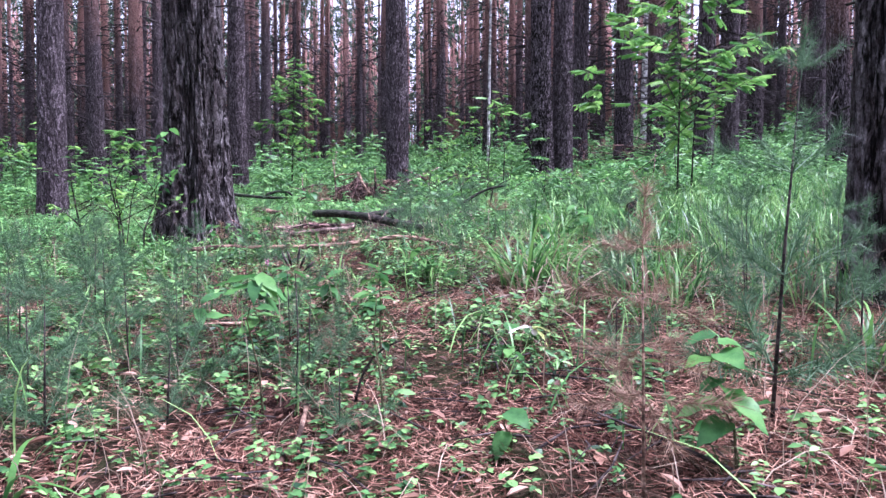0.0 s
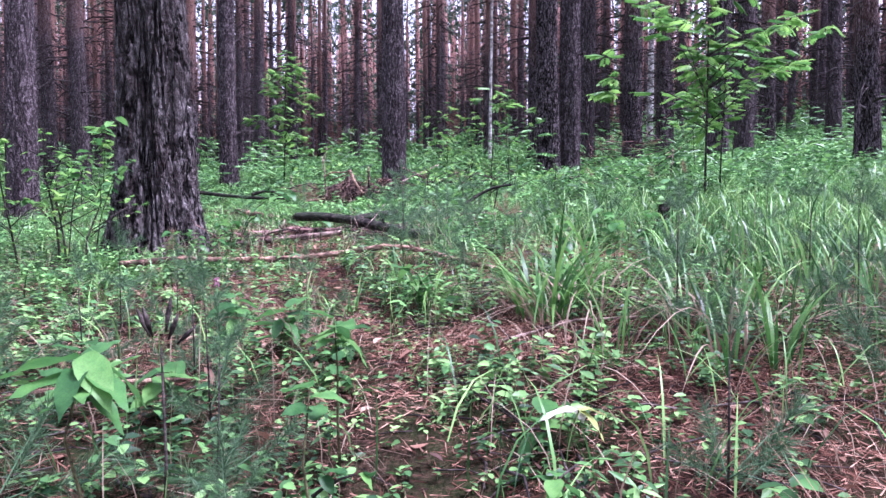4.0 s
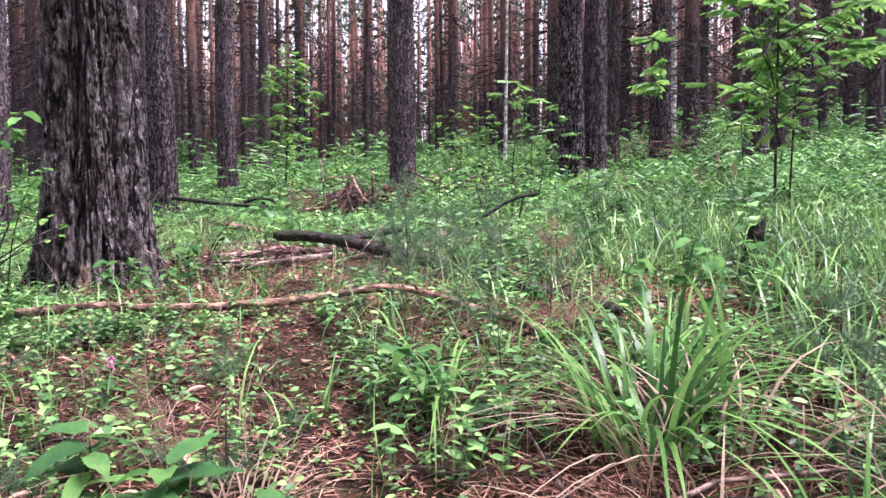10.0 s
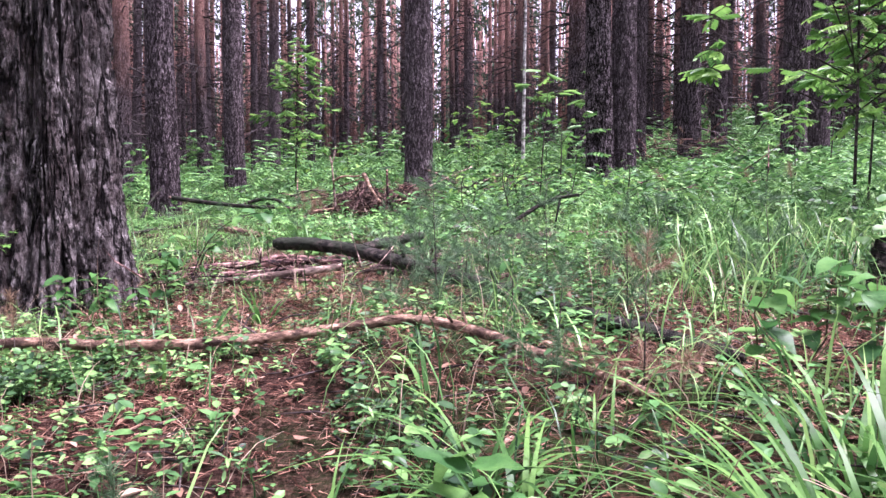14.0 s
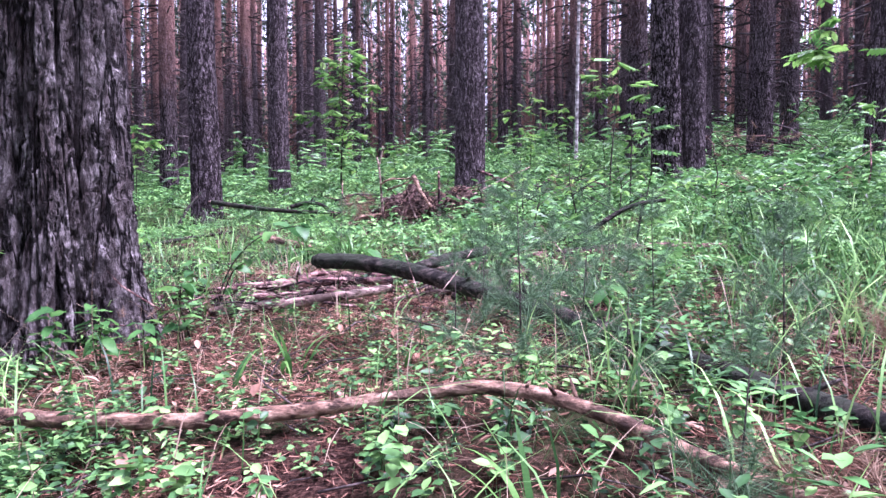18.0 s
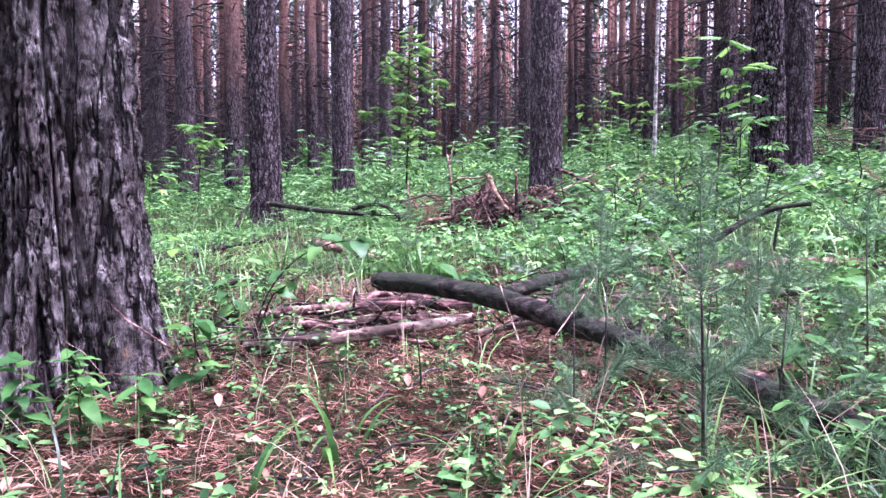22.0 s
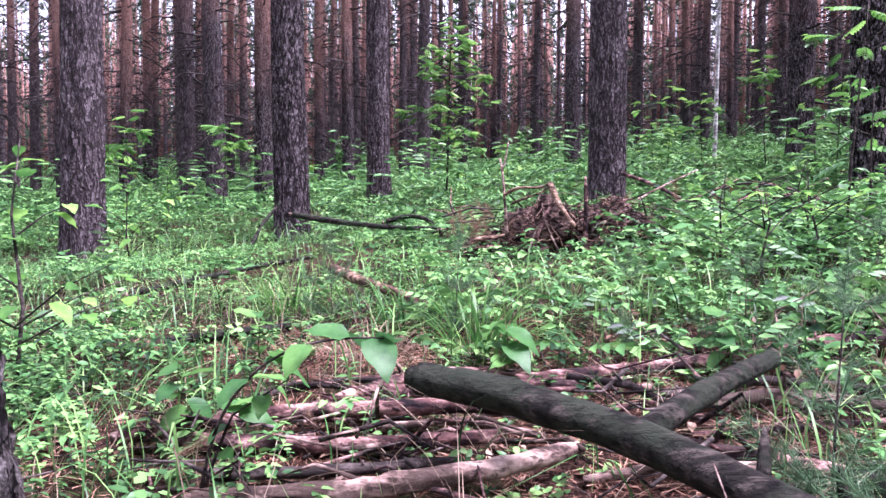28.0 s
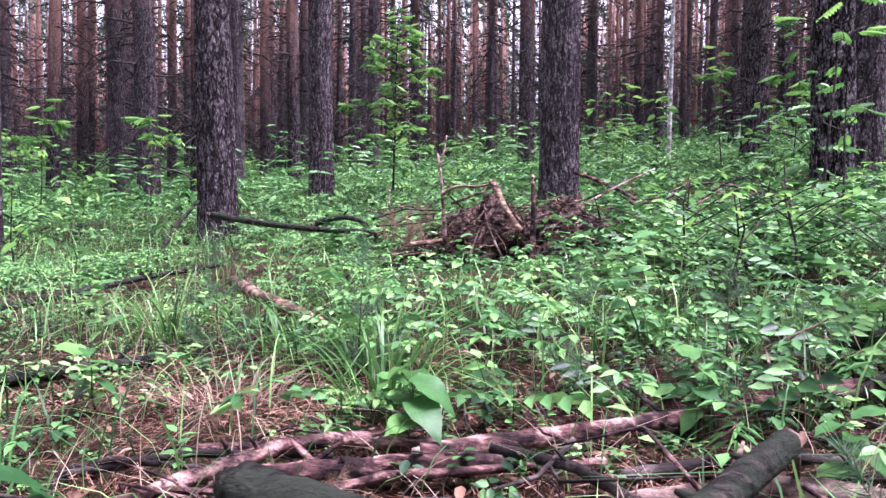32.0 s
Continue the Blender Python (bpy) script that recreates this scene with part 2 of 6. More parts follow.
BERRY = foliage("lingonberry_leaf", (0.012, 0.042, 0.016), (0.065, 0.175, 0.050), (0.23, 0.43, 0.13), 0.2, 0.4)
GRASS = foliage("grass_blade", (0.014, 0.05, 0.018), (0.075, 0.20, 0.055), (0.29, 0.50, 0.16), 0.24, 0.36)
LUSH = foliage("lush_grass_blade", (0.02, 0.075, 0.02), (0.065, 0.18, 0.04), (0.15, 0.31, 0.075), 0.35, 0.38, False)
STRAW = foliage("dry_grass", (0.10, 0.07, 0.045), (0.25, 0.18, 0.125), (0.46, 0.37, 0.27), 0.3, 0.6)
NEEDLE = foliage("pine_needle", (0.03, 0.075, 0.035), (0.085, 0.165, 0.08), (0.18, 0.29, 0.14), 0.25, 0.5)
CROWN = foliage("pine_crown", (0.02, 0.04, 0.025), (0.05, 0.085, 0.05), (0.10, 0.15, 0.085), 0.25, 0.6)
FLOWER = foliage("pink_petal", (0.45, 0.10, 0.28), (0.6, 0.18, 0.4), (0.7, 0.3, 0.52), 0.3, 0.5)
DRYTWIG = wood("dry_side_twig", (0.016, 0.013, 0.013), (0.045, 0.037, 0.036), (0.10, 0.083, 0.08), 30, 4, 0.85)
DEADNEEDLE = foliage("dead_needle", (0.10, 0.062, 0.038), (0.26, 0.165, 0.105), (0.48, 0.36, 0.25), 0.25, 0.6)
LITTER = foliage("needle_litter", (0.014, 0.007, 0.005), (0.145, 0.064, 0.043), (0.50, 0.30, 0.21), 0.06, 0.5, True, 0.04)
YELLOWLEAF = foliage("yellowed_leaf", (0.22, 0.26, 0.08), (0.36, 0.42, 0.14), (0.52, 0.56, 0.26), 0.3, 0.5)
PALELEAF = foliage("bleached_leaf", (0.42, 0.40, 0.33), (0.60, 0.58, 0.50), (0.72, 0.70, 0.62), 0.25, 0.6)
DEADLEAF = foliage("dead_leaf", (0.07, 0.035, 0.024), (0.25, 0.135, 0.088), (0.50, 0.34, 0.25), 0.2, 0.6)

# ---- mesh helpers ----
rng = np.random.default_rng(7)


def mesh_of(name, V, F, material):
    """A mesh from an array of points and one or more arrays of faces."""
    me = bpy.data.meshes.new(name)
    V = np.asarray(V, dtype=np.float32).reshape(-1, 3)
    F = [np.asarray(f, dtype=np.int32) for f in (F if isinstance(F, list) else [F])]
    F = [f for f in F if len(f)]
    sizes = np.concatenate([np.full(len(f), f.shape[1], dtype=np.int32) for f in F])
    loops = np.concatenate([f.ravel() for f in F])
    me.vertices.add(len(V))
    me.vertices.foreach_set("co", V.ravel())
    me.loops.add(len(loops))
    me.loops.foreach_set("vertex_index", loops)
    me.polygons.add(len(sizes))
    me.polygons.foreach_set("loop_start", np.concatenate([[0], np.cumsum(sizes)[:-1]]).astype(np.int32))
    me.update(calc_edges=True)
    me.validate()
    me.materials.append(material)
    return me


def smooth(me):
    me.polygons.foreach_set("use_smooth", np.ones(len(me.polygons), dtype=bool))
    return me


def part(name, me, parent, label="", m=None):
    ob = new(name, me)
    ob.parent = parent
    if m is not None:
        ob.matrix_basis = m
    if label:
        ob["label"] = label
    return ob


def thing(name, m, label, category, group=""):
    ob = new(name)
    ob.empty_display_size = 0.1
    ob.matrix_basis = m
    return tagged(ob, label, category, group)


def merge(*pieces):
    """Joins (V, F) pieces whose faces have the same number of corners."""
    V, F, k = [], [], 0
    for v, f in pieces:
        V.append(v)
        F.append(np.asarray(f) + k)
        k += len(v)
    return np.concatenate(V), np.concatenate(F)


def spin(yaw, pitch=0.0, roll=0.0):
    return np.array(Euler((pitch, roll, yaw)).to_matrix())


def scatter(V, F, places, yaws, sizes, tilts=None, heights=None):
    """Many copies of one small shape as one array of points and faces."""
    V, F, n = np.asarray(V), np.asarray(F), len(places)
    c, s = np.cos(yaws), np.sin(yaws)
    X = V[None, :, 0] * sizes[:, None]
    Y = V[None, :, 1] * sizes[:, None]
    Z = V[None, :, 2] * (sizes if heights is None else heights)[:, None]
    if tilts is not None:
        ct, st = np.cos(tilts)[:, None], np.sin(tilts)[:, None]
        Y, Z = Y * ct - Z * st, Y * st + Z * ct
    out = np.stack([X * c[:, None] - Y * s[:, None], X * s[:, None] + Y * c[:, None], Z], -1) + places[:, None, :]
    return out.reshape(-1, 3), (F[None] + (np.arange(n) * len(V))[:, None, None]).reshape(-1, F.shape[1])


def tube(points, radii, sides=8, lump=0.0, seed=0, step=None):
    """A limb along a line, with uneven sides and closed ends; quads only."""
    pts = np.asarray(points, float)
    rad = np.asarray(radii, float) if np.ndim(radii) else np.full(len(pts), float(radii))
    if step:
        d = np.concatenate([[0], np.cumsum(np.linalg.norm(np.diff(pts, axis=0), axis=1))])
        u = np.linspace(0, d[-1], max(3, int(d[-1] / step)))
        keep = [np.interp(u, d, pts[:, i]) for i in range(3)]
        if len(pts) > 3:
            kern = np.ones(5) / 5
            keep = [np.convolve(np.pad(k, 2, mode="edge"), kern, "valid") for k in keep]
        rad = np.interp(u, d, rad)
        pts = np.stack(keep, 1)
    tan = np.gradient(pts, axis=0)
    tan /= np.linalg.norm(tan, axis=1, keepdims=True) + 1e-9
    ref = np.array([0, 0, 1.0]) if abs(tan[0, 2]) < 0.8 else np.array([1.0, 0, 0])
    a = np.cross(tan, ref)
    a /= np.linalg.norm(a, axis=1, keepdims=True) + 1e-9
    b = np.cross(tan, a)
    ang = np.arange(sides) * 2 * math.pi / sides
    n = len(pts)
    r = np.repeat(rad[:, None], sides, 1)
    if lump:
        g = np.random.default_rng(seed)
        along = g.normal(0, 1, n)
        r = r * (1 + lump * (0.5 * g.normal(0, 1, (n, sides)) + 0.5 * along[:, None] + 0.6 * g.normal(0, 1, sides)[None]))
    V = pts[:, None] + r[..., None] * (np.cos(ang)[None, :, None] * a[:, None] + np.sin(ang)[None, :, None] * b[:, None])
    V = V.reshape(-1, 3)
    i, j = np.meshgrid(np.arange(n - 1), np.arange(sides), indexing="ij")
    k = (j + 1) % sides
    F = np.stack([i * sides + j, i * sides + k, (i + 1) * sides + k, (i + 1) * sides + j], -1).reshape(-1, 4)
    base = len(V)
    V = np.concatenate([V, pts[:1] - tan[:1] * rad[0] * 0.15, pts[-1:] + tan[-1:] * rad[-1] * 0.15])
    j = np.arange(0, sides, 2)
    c0 = np.stack([np.full(len(j), base), (j + 2) % sides, (j + 1) % sides, j], -1)
    o = (n - 1) * sides
    c1 = np.stack([np.full(len(j), base + 1), o + j, o + (j + 1) % sides, o + (j + 2) % sides], -1)
    return V, np.concatenate([F, c0, c1])


def leaf(L, W, fold=0.18, droop=0.25):
    """A pointed leaf along +y, folded at its midrib and a little wavy at its edge."""
    s = np.array([0.0, 0.1, 0.24, 0.42, 0.6, 0.78, 0.91, 1.0])
    w = np.array([0.0, 0.52, 0.88, 1.0, 0.9, 0.58, 0.26, 0.0]) * W / 2
    z = -droop * L * s ** 2 + 0.10 * L * s
    n = len(s)
    wave = 0.03 * L * np.sin(np.arange(n) * 2.2)
    V = [(0, s[i] * L, z[i]) for i in range(n)]
    V += [(-w[i], (s[i] - 0.04) * L, z[i] + fold * w[i] + wave[i]) for i in range(1, n - 1)] + [(w[i], (s[i] - 0.04) * L, z[i] + fold * w[i] - wave[i]) for i in range(1, n - 1)]
    F = []
    for side, flip in ((n - 1, False), (2 * n - 3, True)):
        tri = [(0, 1, side + 1), (n - 2, n - 1, side + n - 2)]
        for i in range(1, n - 2):
            tri += [(i, i + 1, side + i + 1), (i, side + i + 1, side + i)]
        F += [(a, c, b) if flip else (a, b, c) for a, b, c in tri]
    return np.array(V), np.array(F)


def small_leaf(L, W, fold=0.2, droop=0.15):
    """A small oval leaf along +y, folded at its midrib."""
    e = fold * W / 2
    V = np.array([(0, 0, 0), (-W * 0.42, L * 0.26, e), (-W * 0.44, L * 0.62, e - droop * L * 0.35), (0, L, -droop * L), (W * 0.44, L * 0.62, e - droop * L * 0.35), (W * 0.42, L * 0.26, e)])
    return V, np.array([(0, 3, 2), (0, 2, 1), (0, 4, 3), (0, 5, 4)])


def far_leaf(L, W, fold=0.2, droop=0.15):
    """The same leaf with fewer corners, for plants far from the path."""
    V = np.array([(0, 0, 0), (-W / 2, L * 0.42, fold * W / 2), (0, L, -droop * L), (W / 2, L * 0.42, fold * W / 2)])
    return V, np.array([(0, 2, 1), (0, 3, 2)])


def moved(piece, at, yaw=0.0, pitch=0.0, roll=0.0, size=1.0):
    v, f = piece
    return (v * size) @ spin(yaw, pitch, roll).T + np.asarray(at), f


def blade(L, W, bend, lean=0.25, n=5):
    """A grass blade that rises along +z and arches over towards +y."""
    s = np.linspace(0, 1, n)
    y = L * (lean * s + bend * s ** 2.2) * 0.8
    z = L * (s - 0.55 * bend * s ** 2.6)
    w = W / 2 * (1 - s ** 2.2) * (0.55 + 0.45 * np.minimum(1, s * 4))
    V = np.concatenate([np.stack([-w, y, z], -1), np.stack([w, y + W * 0.1, z], -1)])
    F = []
    for i in range(n - 1):
        F += [(i, n + i, n + i + 1), (i, n + i + 1, i + 1)]
    return V, np.array(F)


# ---- the ground: one sheet, rising gently away from the path and to the east ----
def rise(x, y):
    x, y = np.asarray(x, float), np.asarray(y, float)
    xe = 30 * np.tanh(x / 30)
    yn = np.clip(y, -12, 44)
    z = -0.067 + 0.0434 * xe + 0.0707 * yn + 0.00064 * xe * yn + 0.00091 * yn * yn + 0.00079 * xe * xe
    z = z + 0.075 * np.exp(-((x + 1.0) / 1.6) ** 2 - ((y - 7.0) / 0.8) ** 2)
    z = z - 0.24 * np.exp(-((x + 9.6) / 2.5) ** 2 - ((y - 16.4) / 2.5) ** 2) - 0.07 * np.exp(-((x + 6.4) / 1.5) ** 2 - ((y - 18.0) / 1.5) ** 2)
    return z + 0.10 * np.clip(y - 44, 0, 120) + 0.05 * np.clip(y + 12, -60, 0)


WALK_Y = (0.15, 0.75, 1.32, 1.82, 2.33, 2.93, 3.5, 3.96, 4.44, 4.89, 5.34, 5.92, 6.43, 6.96, 7.34, 7.78, 8.24)
WALK_X = (0.03, 0.01, 0.05, 0.09, 0.06, 0.02, -0.07, -0.14, -0.25, -0.34, -0.45, -0.62, -0.77, -0.99, -1.11, -1.12, -1.08)


def floor_z(x, y):
    x, y = np.asarray(x, float), np.asarray(y, float)
    near = np.clip(np.hypot(x - 0.0, y - 5) / 4 - 0.2, 0.25, 1)
    worn = -0.03 * np.exp(-((x - np.interp(y, WALK_Y, WALK_X)) / 0.35) ** 2) * np.clip((6.6 - y) / 0.8, 0, 1) * np.clip(y + 1, 0, 1)
    return rise(x, y) + worn + near * (0.022 * np.sin(1.9 * x + 0.6 * y) * np.sin(1.3 * y - 0.5 * x) + 0.012 * np.sin(4.7 * x + 1.3) * np.sin(5.3 * y + 0.4))


def axis(lo, fine_lo, fine_hi, hi, fine, grow=1.18):
    mid = list(np.arange(fine_lo, fine_hi, fine))
    up, step = [fine_hi], fine
    while up[-1] < hi:
        step *= grow
        up.append(up[-1] + step)
    down, step = [fine_lo], fine
    while down[-1] > lo:
        step *= grow
        down.append(down[-1] - step)
    return np.array(down[:0:-1] + mid + up)


gx, gy = axis(-420, -6, 6, 420, 0.08), axis(-300, 0, 15, 600, 0.08)
GX, GY = np.meshgrid(gx, gy, indexing="ij")
GZ = floor_z(GX, GY) + np.where((np.abs(GX) < 7) & (GY > -1) & (GY < 16), rng.normal(0, 0.006, GX.shape), 0)
i, j = np.meshgrid(np.arange(len(gx) - 1), np.arange(len(gy) - 1), indexing="ij")
w = len(gy)
ground = new("ground", smooth(mesh_of("ground", np.stack([GX, GY, GZ], -1), np.stack([i * w + j, (i + 1) * w + j, (i + 1) * w + j + 1, i * w + j + 1], -1).reshape(-1, 4), FLOOR)))
tagged(ground, "pine forest floor of brown needles, humus and moss", "ground", kind="structure")


# ---- pines ----
def ease(v, top):
    v = min(1.0, abs(v) / top)
    return v * v * (3 - 2 * v)


def furrows(th, z, seed):
    """Height of the bark's ridges and plates, 0 to 1, round and along a stem."""
    c, s = math.cos(th), math.sin(th)
    warp = noise.noise(Vector((c * 2.2 + seed * 7.1, s * 2.2, z * 0.9))) * 0.9
    a = noise.noise(Vector((c * 4.0 + seed, s * 4.0 + 0.7 * warp, z * 0.6 + 0.7 * warp)))
    b = noise.noise(Vector((c * 8.0 + 3 + seed + warp, s * 8.0, z * 2.6)))
    d = noise.noise(Vector((c * 17.0 + seed, s * 17.0, z * 14.0)))
    p = noise.noise(Vector((c * 6.0 - seed, s * 6.0 + warp, z * 7.5 + warp)))
    e = abs(noise.noise(Vector((c * 24.0 + seed + 2 * warp, s * 24.0, z * 6.0))))
    f = noise.noise(Vector((c * 46.0, s * 46.0 + seed, z * 30.0)))
    return 0.54 * ease(a, 0.13) + 0.20 * ease(b, 0.10) + 0.06 * (0.5 + d) + 0.10 * ease(p, 0.07) + 0.22 * (0.35 - e) + 0.06 * (0.5 + f)


def stem_mesh(name, r, height, sides, rings_low, rings_high, relief, flare, seed, lean=(0, 0), low=4.5, bark=None):
    zs = np.concatenate([np.linspace(-0.25, low, rings_low), np.linspace(low, height, rings_high + 1)[1:]])
    V = np.zeros((len(zs), sides, 3))
    for a, z in enumerate(zs):
        zz = max(z, 0)
        body = r * (1 - 0.62 * (zz / height) ** 1.1) + r * flare * math.exp(-zz / (0.56 if flare > 0.4 else 0.35))
        sway = 0.05 * math.sin(z * 0.45 + seed)
        for s in range(sides):
            th = s * 2 * math.pi / sides
            lobes = 1 + flare * 0.28 * math.exp(-zz / 0.5) * math.sin(th * 4 + seed * 2) + 0.03 * math.sin(th * 2 + seed) + (0.5 * relief * noise.noise(Vector((math.cos(th) * 1.8, math.sin(th) * 1.8 + seed, z * 0.35))) / r if relief > 0.06 else 0)
            d = relief * (furrows(th, z, seed) - 0.62) if relief else 0
            rr = body * lobes + d
            V[a, s] = (rr * math.cos(th) + lean[0] * z + sway, rr * math.sin(th) + lean[1] * z, z)
    n = len(zs)
    i, j = np.meshgrid(np.arange(n - 1), np.arange(sides), indexing="ij")
    k = (j + 1) % sides
    F = np.stack([i * sides + j, i * sides + k, (i + 1) * sides + k, (i + 1) * sides + j], -1).reshape(-1, 4)
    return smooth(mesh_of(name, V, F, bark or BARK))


def spikes(P, Q, r0, r1):
    """Three-sided limbs from P to Q, r0 thick at one end and r1 at the other; triangles."""
    P, Q = np.asarray(P), np.asarray(Q)
    d = Q - P
    a = np.cross(d, (0.3, 0.2, 0.9))
    a /= np.linalg.norm(a, axis=1, keepdims=True) + 1e-9
    b = np.cross(d, a)
    b /= np.linalg.norm(b, axis=1, keepdims=True) + 1e-9
    V = []
    for base, r in ((P, r0), (Q, r1)):
        for k in range(3):
            V.append(base + np.asarray(r)[:, None] * (math.cos(k * 2.094) * a + math.sin(k * 2.094) * b))
    V = np.stack(V, 1).reshape(-1, 3)
    F = np.array([(0, 1, 4), (0, 4, 3), (1, 2, 5), (1, 5, 4), (2, 0, 3), (2, 3, 5)])
    return V, (F[None] + (np.arange(len(P)) * 6)[:, None, None]).reshape(-1, 3)


def dead_branches(seed, count, lo, hi, r, reach=(0.3, 1.3), forked=1.0):
    g = np.random.default_rng(seed)
    z, yaw, L = g.uniform(lo, hi, count), g.uniform(0, 6.28, count), reach[0] + (reach[1] - reach[0]) * g.uniform(0, 1, count) ** 1.6
    d = np.stack([np.cos(yaw), np.sin(yaw), np.zeros(count)], -1)
    up = np.array((0, 0, 1.0))
    sag = g.uniform(-0.25, 0.4, count)
    p0 = d * r * 0.7 + z[:, None] * up
    p1 = d * (r + 0.5 * L)[:, None] + (z + 0.5 * sag * L - 0.12 * L)[:, None] * up + g.normal(0, 0.03, (count, 3))
    p2 = d * (r + L)[:, None] + (z + sag * L - 0.5 * L)[:, None] * up + g.normal(0, 0.05, (count, 3))
    side = np.stack([-d[:, 1], d[:, 0], np.zeros(count)], -1) * g.choice([-1.0, 1.0], count)[:, None]
    p3 = p1 + (d * 0.6 + side * 0.6) * (0.45 * L)[:, None] - 0.06 * up
    th = (0.008 + 0.008 * L) * (1.5 if count > 20 else 1.0)
    k = max(1, int(count * forked))
    return merge(spikes(p0, p1, th * 1.3, th * 0.8), spikes(p1, p2, th * 0.8, th * 0.3), spikes(p1[:k], p3[:k], th[:k] * 0.6, th[:k] * 0.25))


def crown_arrays(seed, lo, hi, clumps, spread, blades_each=9, size=0.42):
    g = np.random.default_rng(seed)
    u = g.uniform(0, 1, clumps)
    z = lo + (hi - lo) * u
    rad = spread * (1 - 0.75 * u) * np.sqrt(g.uniform(0.05, 1, clumps))
    yaw = g.uniform(0, 6.28, clumps)
    c = np.stack([rad * np.cos(yaw), rad * np.sin(yaw), z - 0.15 * rad], -1)
    n = clumps * blades_each
    p = np.repeat(c, blades_each, 0) + g.normal(0, 0.16, (n, 3))
    d = g.normal(0, 1, (n, 3)) + (0, 0, 0.4)
    d /= np.linalg.norm(d, axis=1, keepdims=True)
    s = np.cross(d, g.normal(0, 1, (n, 3)))
    s /= np.linalg.norm(s, axis=1, keepdims=True)
    L = size * g.uniform(0.6, 1.3, (n, 1))
    V = np.stack([p - d * L * 0.4 - s * L * 0.12, p + d * L * 0.6, p - d * L * 0.4 + s * L * 0.12], 1).reshape(-1, 3)
    return V, np.arange(len(V)).reshape(-1, 3)


CROWNS = [mesh_of("crown", *crown_arrays(20 + q, 11.5 + q, 20.5, 90, 2.1, 6, 0.5), CROWN) for q in range(4)]
TWIGS = [mesh_of("deadwood", *dead_branches(40 + q, 90, 1.2, 10, 0.16, (0.2, 1.8), 0.3), DRYTWIG) for q in range(4)]
LOWTWIGS = [[mesh_of("dead_branch", *dead_branches(600 + 20 * q + k, 1, 1.3, 9, 0.26, (0.1, 0.6)), GREYTWIG) for k in range(14)] for q in range(3)]
DEEPCROWNS = [mesh_of("crown", *crown_arrays(30 + q, 11.0 + q, 20.5, 60, 1.5, 6, 0.45), CROWN) for q in range(3)]


def pine(x, y, d, stem, twigs, crown, label, group, yaw=0.0, tall=1.0, tilt=(0, 0)):
    t = thing("pine_tree", pose(x, y, float(floor_z(x, y)), tilt[0], tilt[1], math.degrees(yaw)), label, "tree", group)
    part("trunk", stem, t, "", Matrix.Diagonal((d, d, tall, 1)))
    if isinstance(twigs, list):
        for tw in twigs:
            part("dead_branch", tw, t, "", pose(0, 0, 0, 0, 0, math.degrees(yaw * 3)))
    else:
        tagged(part("deadwood", twigs, t, "bare dry side branches", pose(0, 0, 0, 0, 0, math.degrees(yaw * 3))), kind="stuff")
    part("crown", crown, t, "sparse dark green needle crown", pose(0, 0, 0, 0, 0, math.degrees(yaw * 5)))
    return t


# x, y, thickness, base flare, relief of the bark, label
HEROES = [
    (-2.98, 8.70, 0.58, 0.66, 0.15, "huge old pine trunk with deeply furrowed grey-brown bark and flared foot"),
    (2.66, 4.15, 0.46, 0.20, 0.07, "thick pine trunk with coarse cracked dark bark in tall grass"),
    (-1.27, 19.8, 0.61, 0.16, 0.065, "straight dark pine trunk rising behind the upturned root mound"),
    (-6.53, 18.5, 0.57, 0.16, 0.065, "dark pine trunk with a dry branch fallen against its foot"),
    (-9.25, 16.8, 0.64, 0.18, 0.065, "dark pine trunk overgrown with leafy twigs at its foot"),
    (2.85, 19.8, 0.56, 0.18, 0.065, "dark furrowed pine trunk, one of a close pair"),
    (3.55, 20.6, 0.56, 0.14, 0.065, "dark furrowed pine trunk close behind its neighbour"),
    (-7.17, 25.0, 0.58, 0.14, 0.065, "dark pine trunk standing in pale green grass"),
]
for k, (x, y, d, flare, relief, label) in enumerate(HEROES):
    fine = 330 if k == 0 else 180 if k == 1 else 80
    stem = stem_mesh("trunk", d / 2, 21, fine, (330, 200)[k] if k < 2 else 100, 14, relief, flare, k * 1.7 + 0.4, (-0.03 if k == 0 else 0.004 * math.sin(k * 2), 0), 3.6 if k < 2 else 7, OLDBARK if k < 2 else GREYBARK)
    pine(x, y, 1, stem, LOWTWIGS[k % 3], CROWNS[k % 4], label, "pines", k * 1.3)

STEMS = [stem_mesh("trunk", 0.5, 21, 14, 15, 6, 0.05, 0.16, 11 + 3 * q, (0.006 * (q - 1.5), 0.004 * (1.5 - q)), 8) for q in range(4)]
placed = [(h[0], h[1]) for h in HEROES] + [(11.5, 40.0), (10.9, 38.0), (10.4, 36.4)]


def stand(x, y, d, label="slender pine trunk, grey below and orange above"):
    k = len(placed)
    placed.append((x, y))
    g = np.random.default_rng(900 + k)
    pine(x, y, d, STEMS[k % 4], TWIGS[(k // 2) % 4], DEEPCROWNS[k % 3] if y > 44 else CROWNS[k % 4], label, "pines", g.uniform(0, 6.28), g.uniform(0.92, 1.1), (g.normal(0, 0.5), g.normal(0, 0.5)))


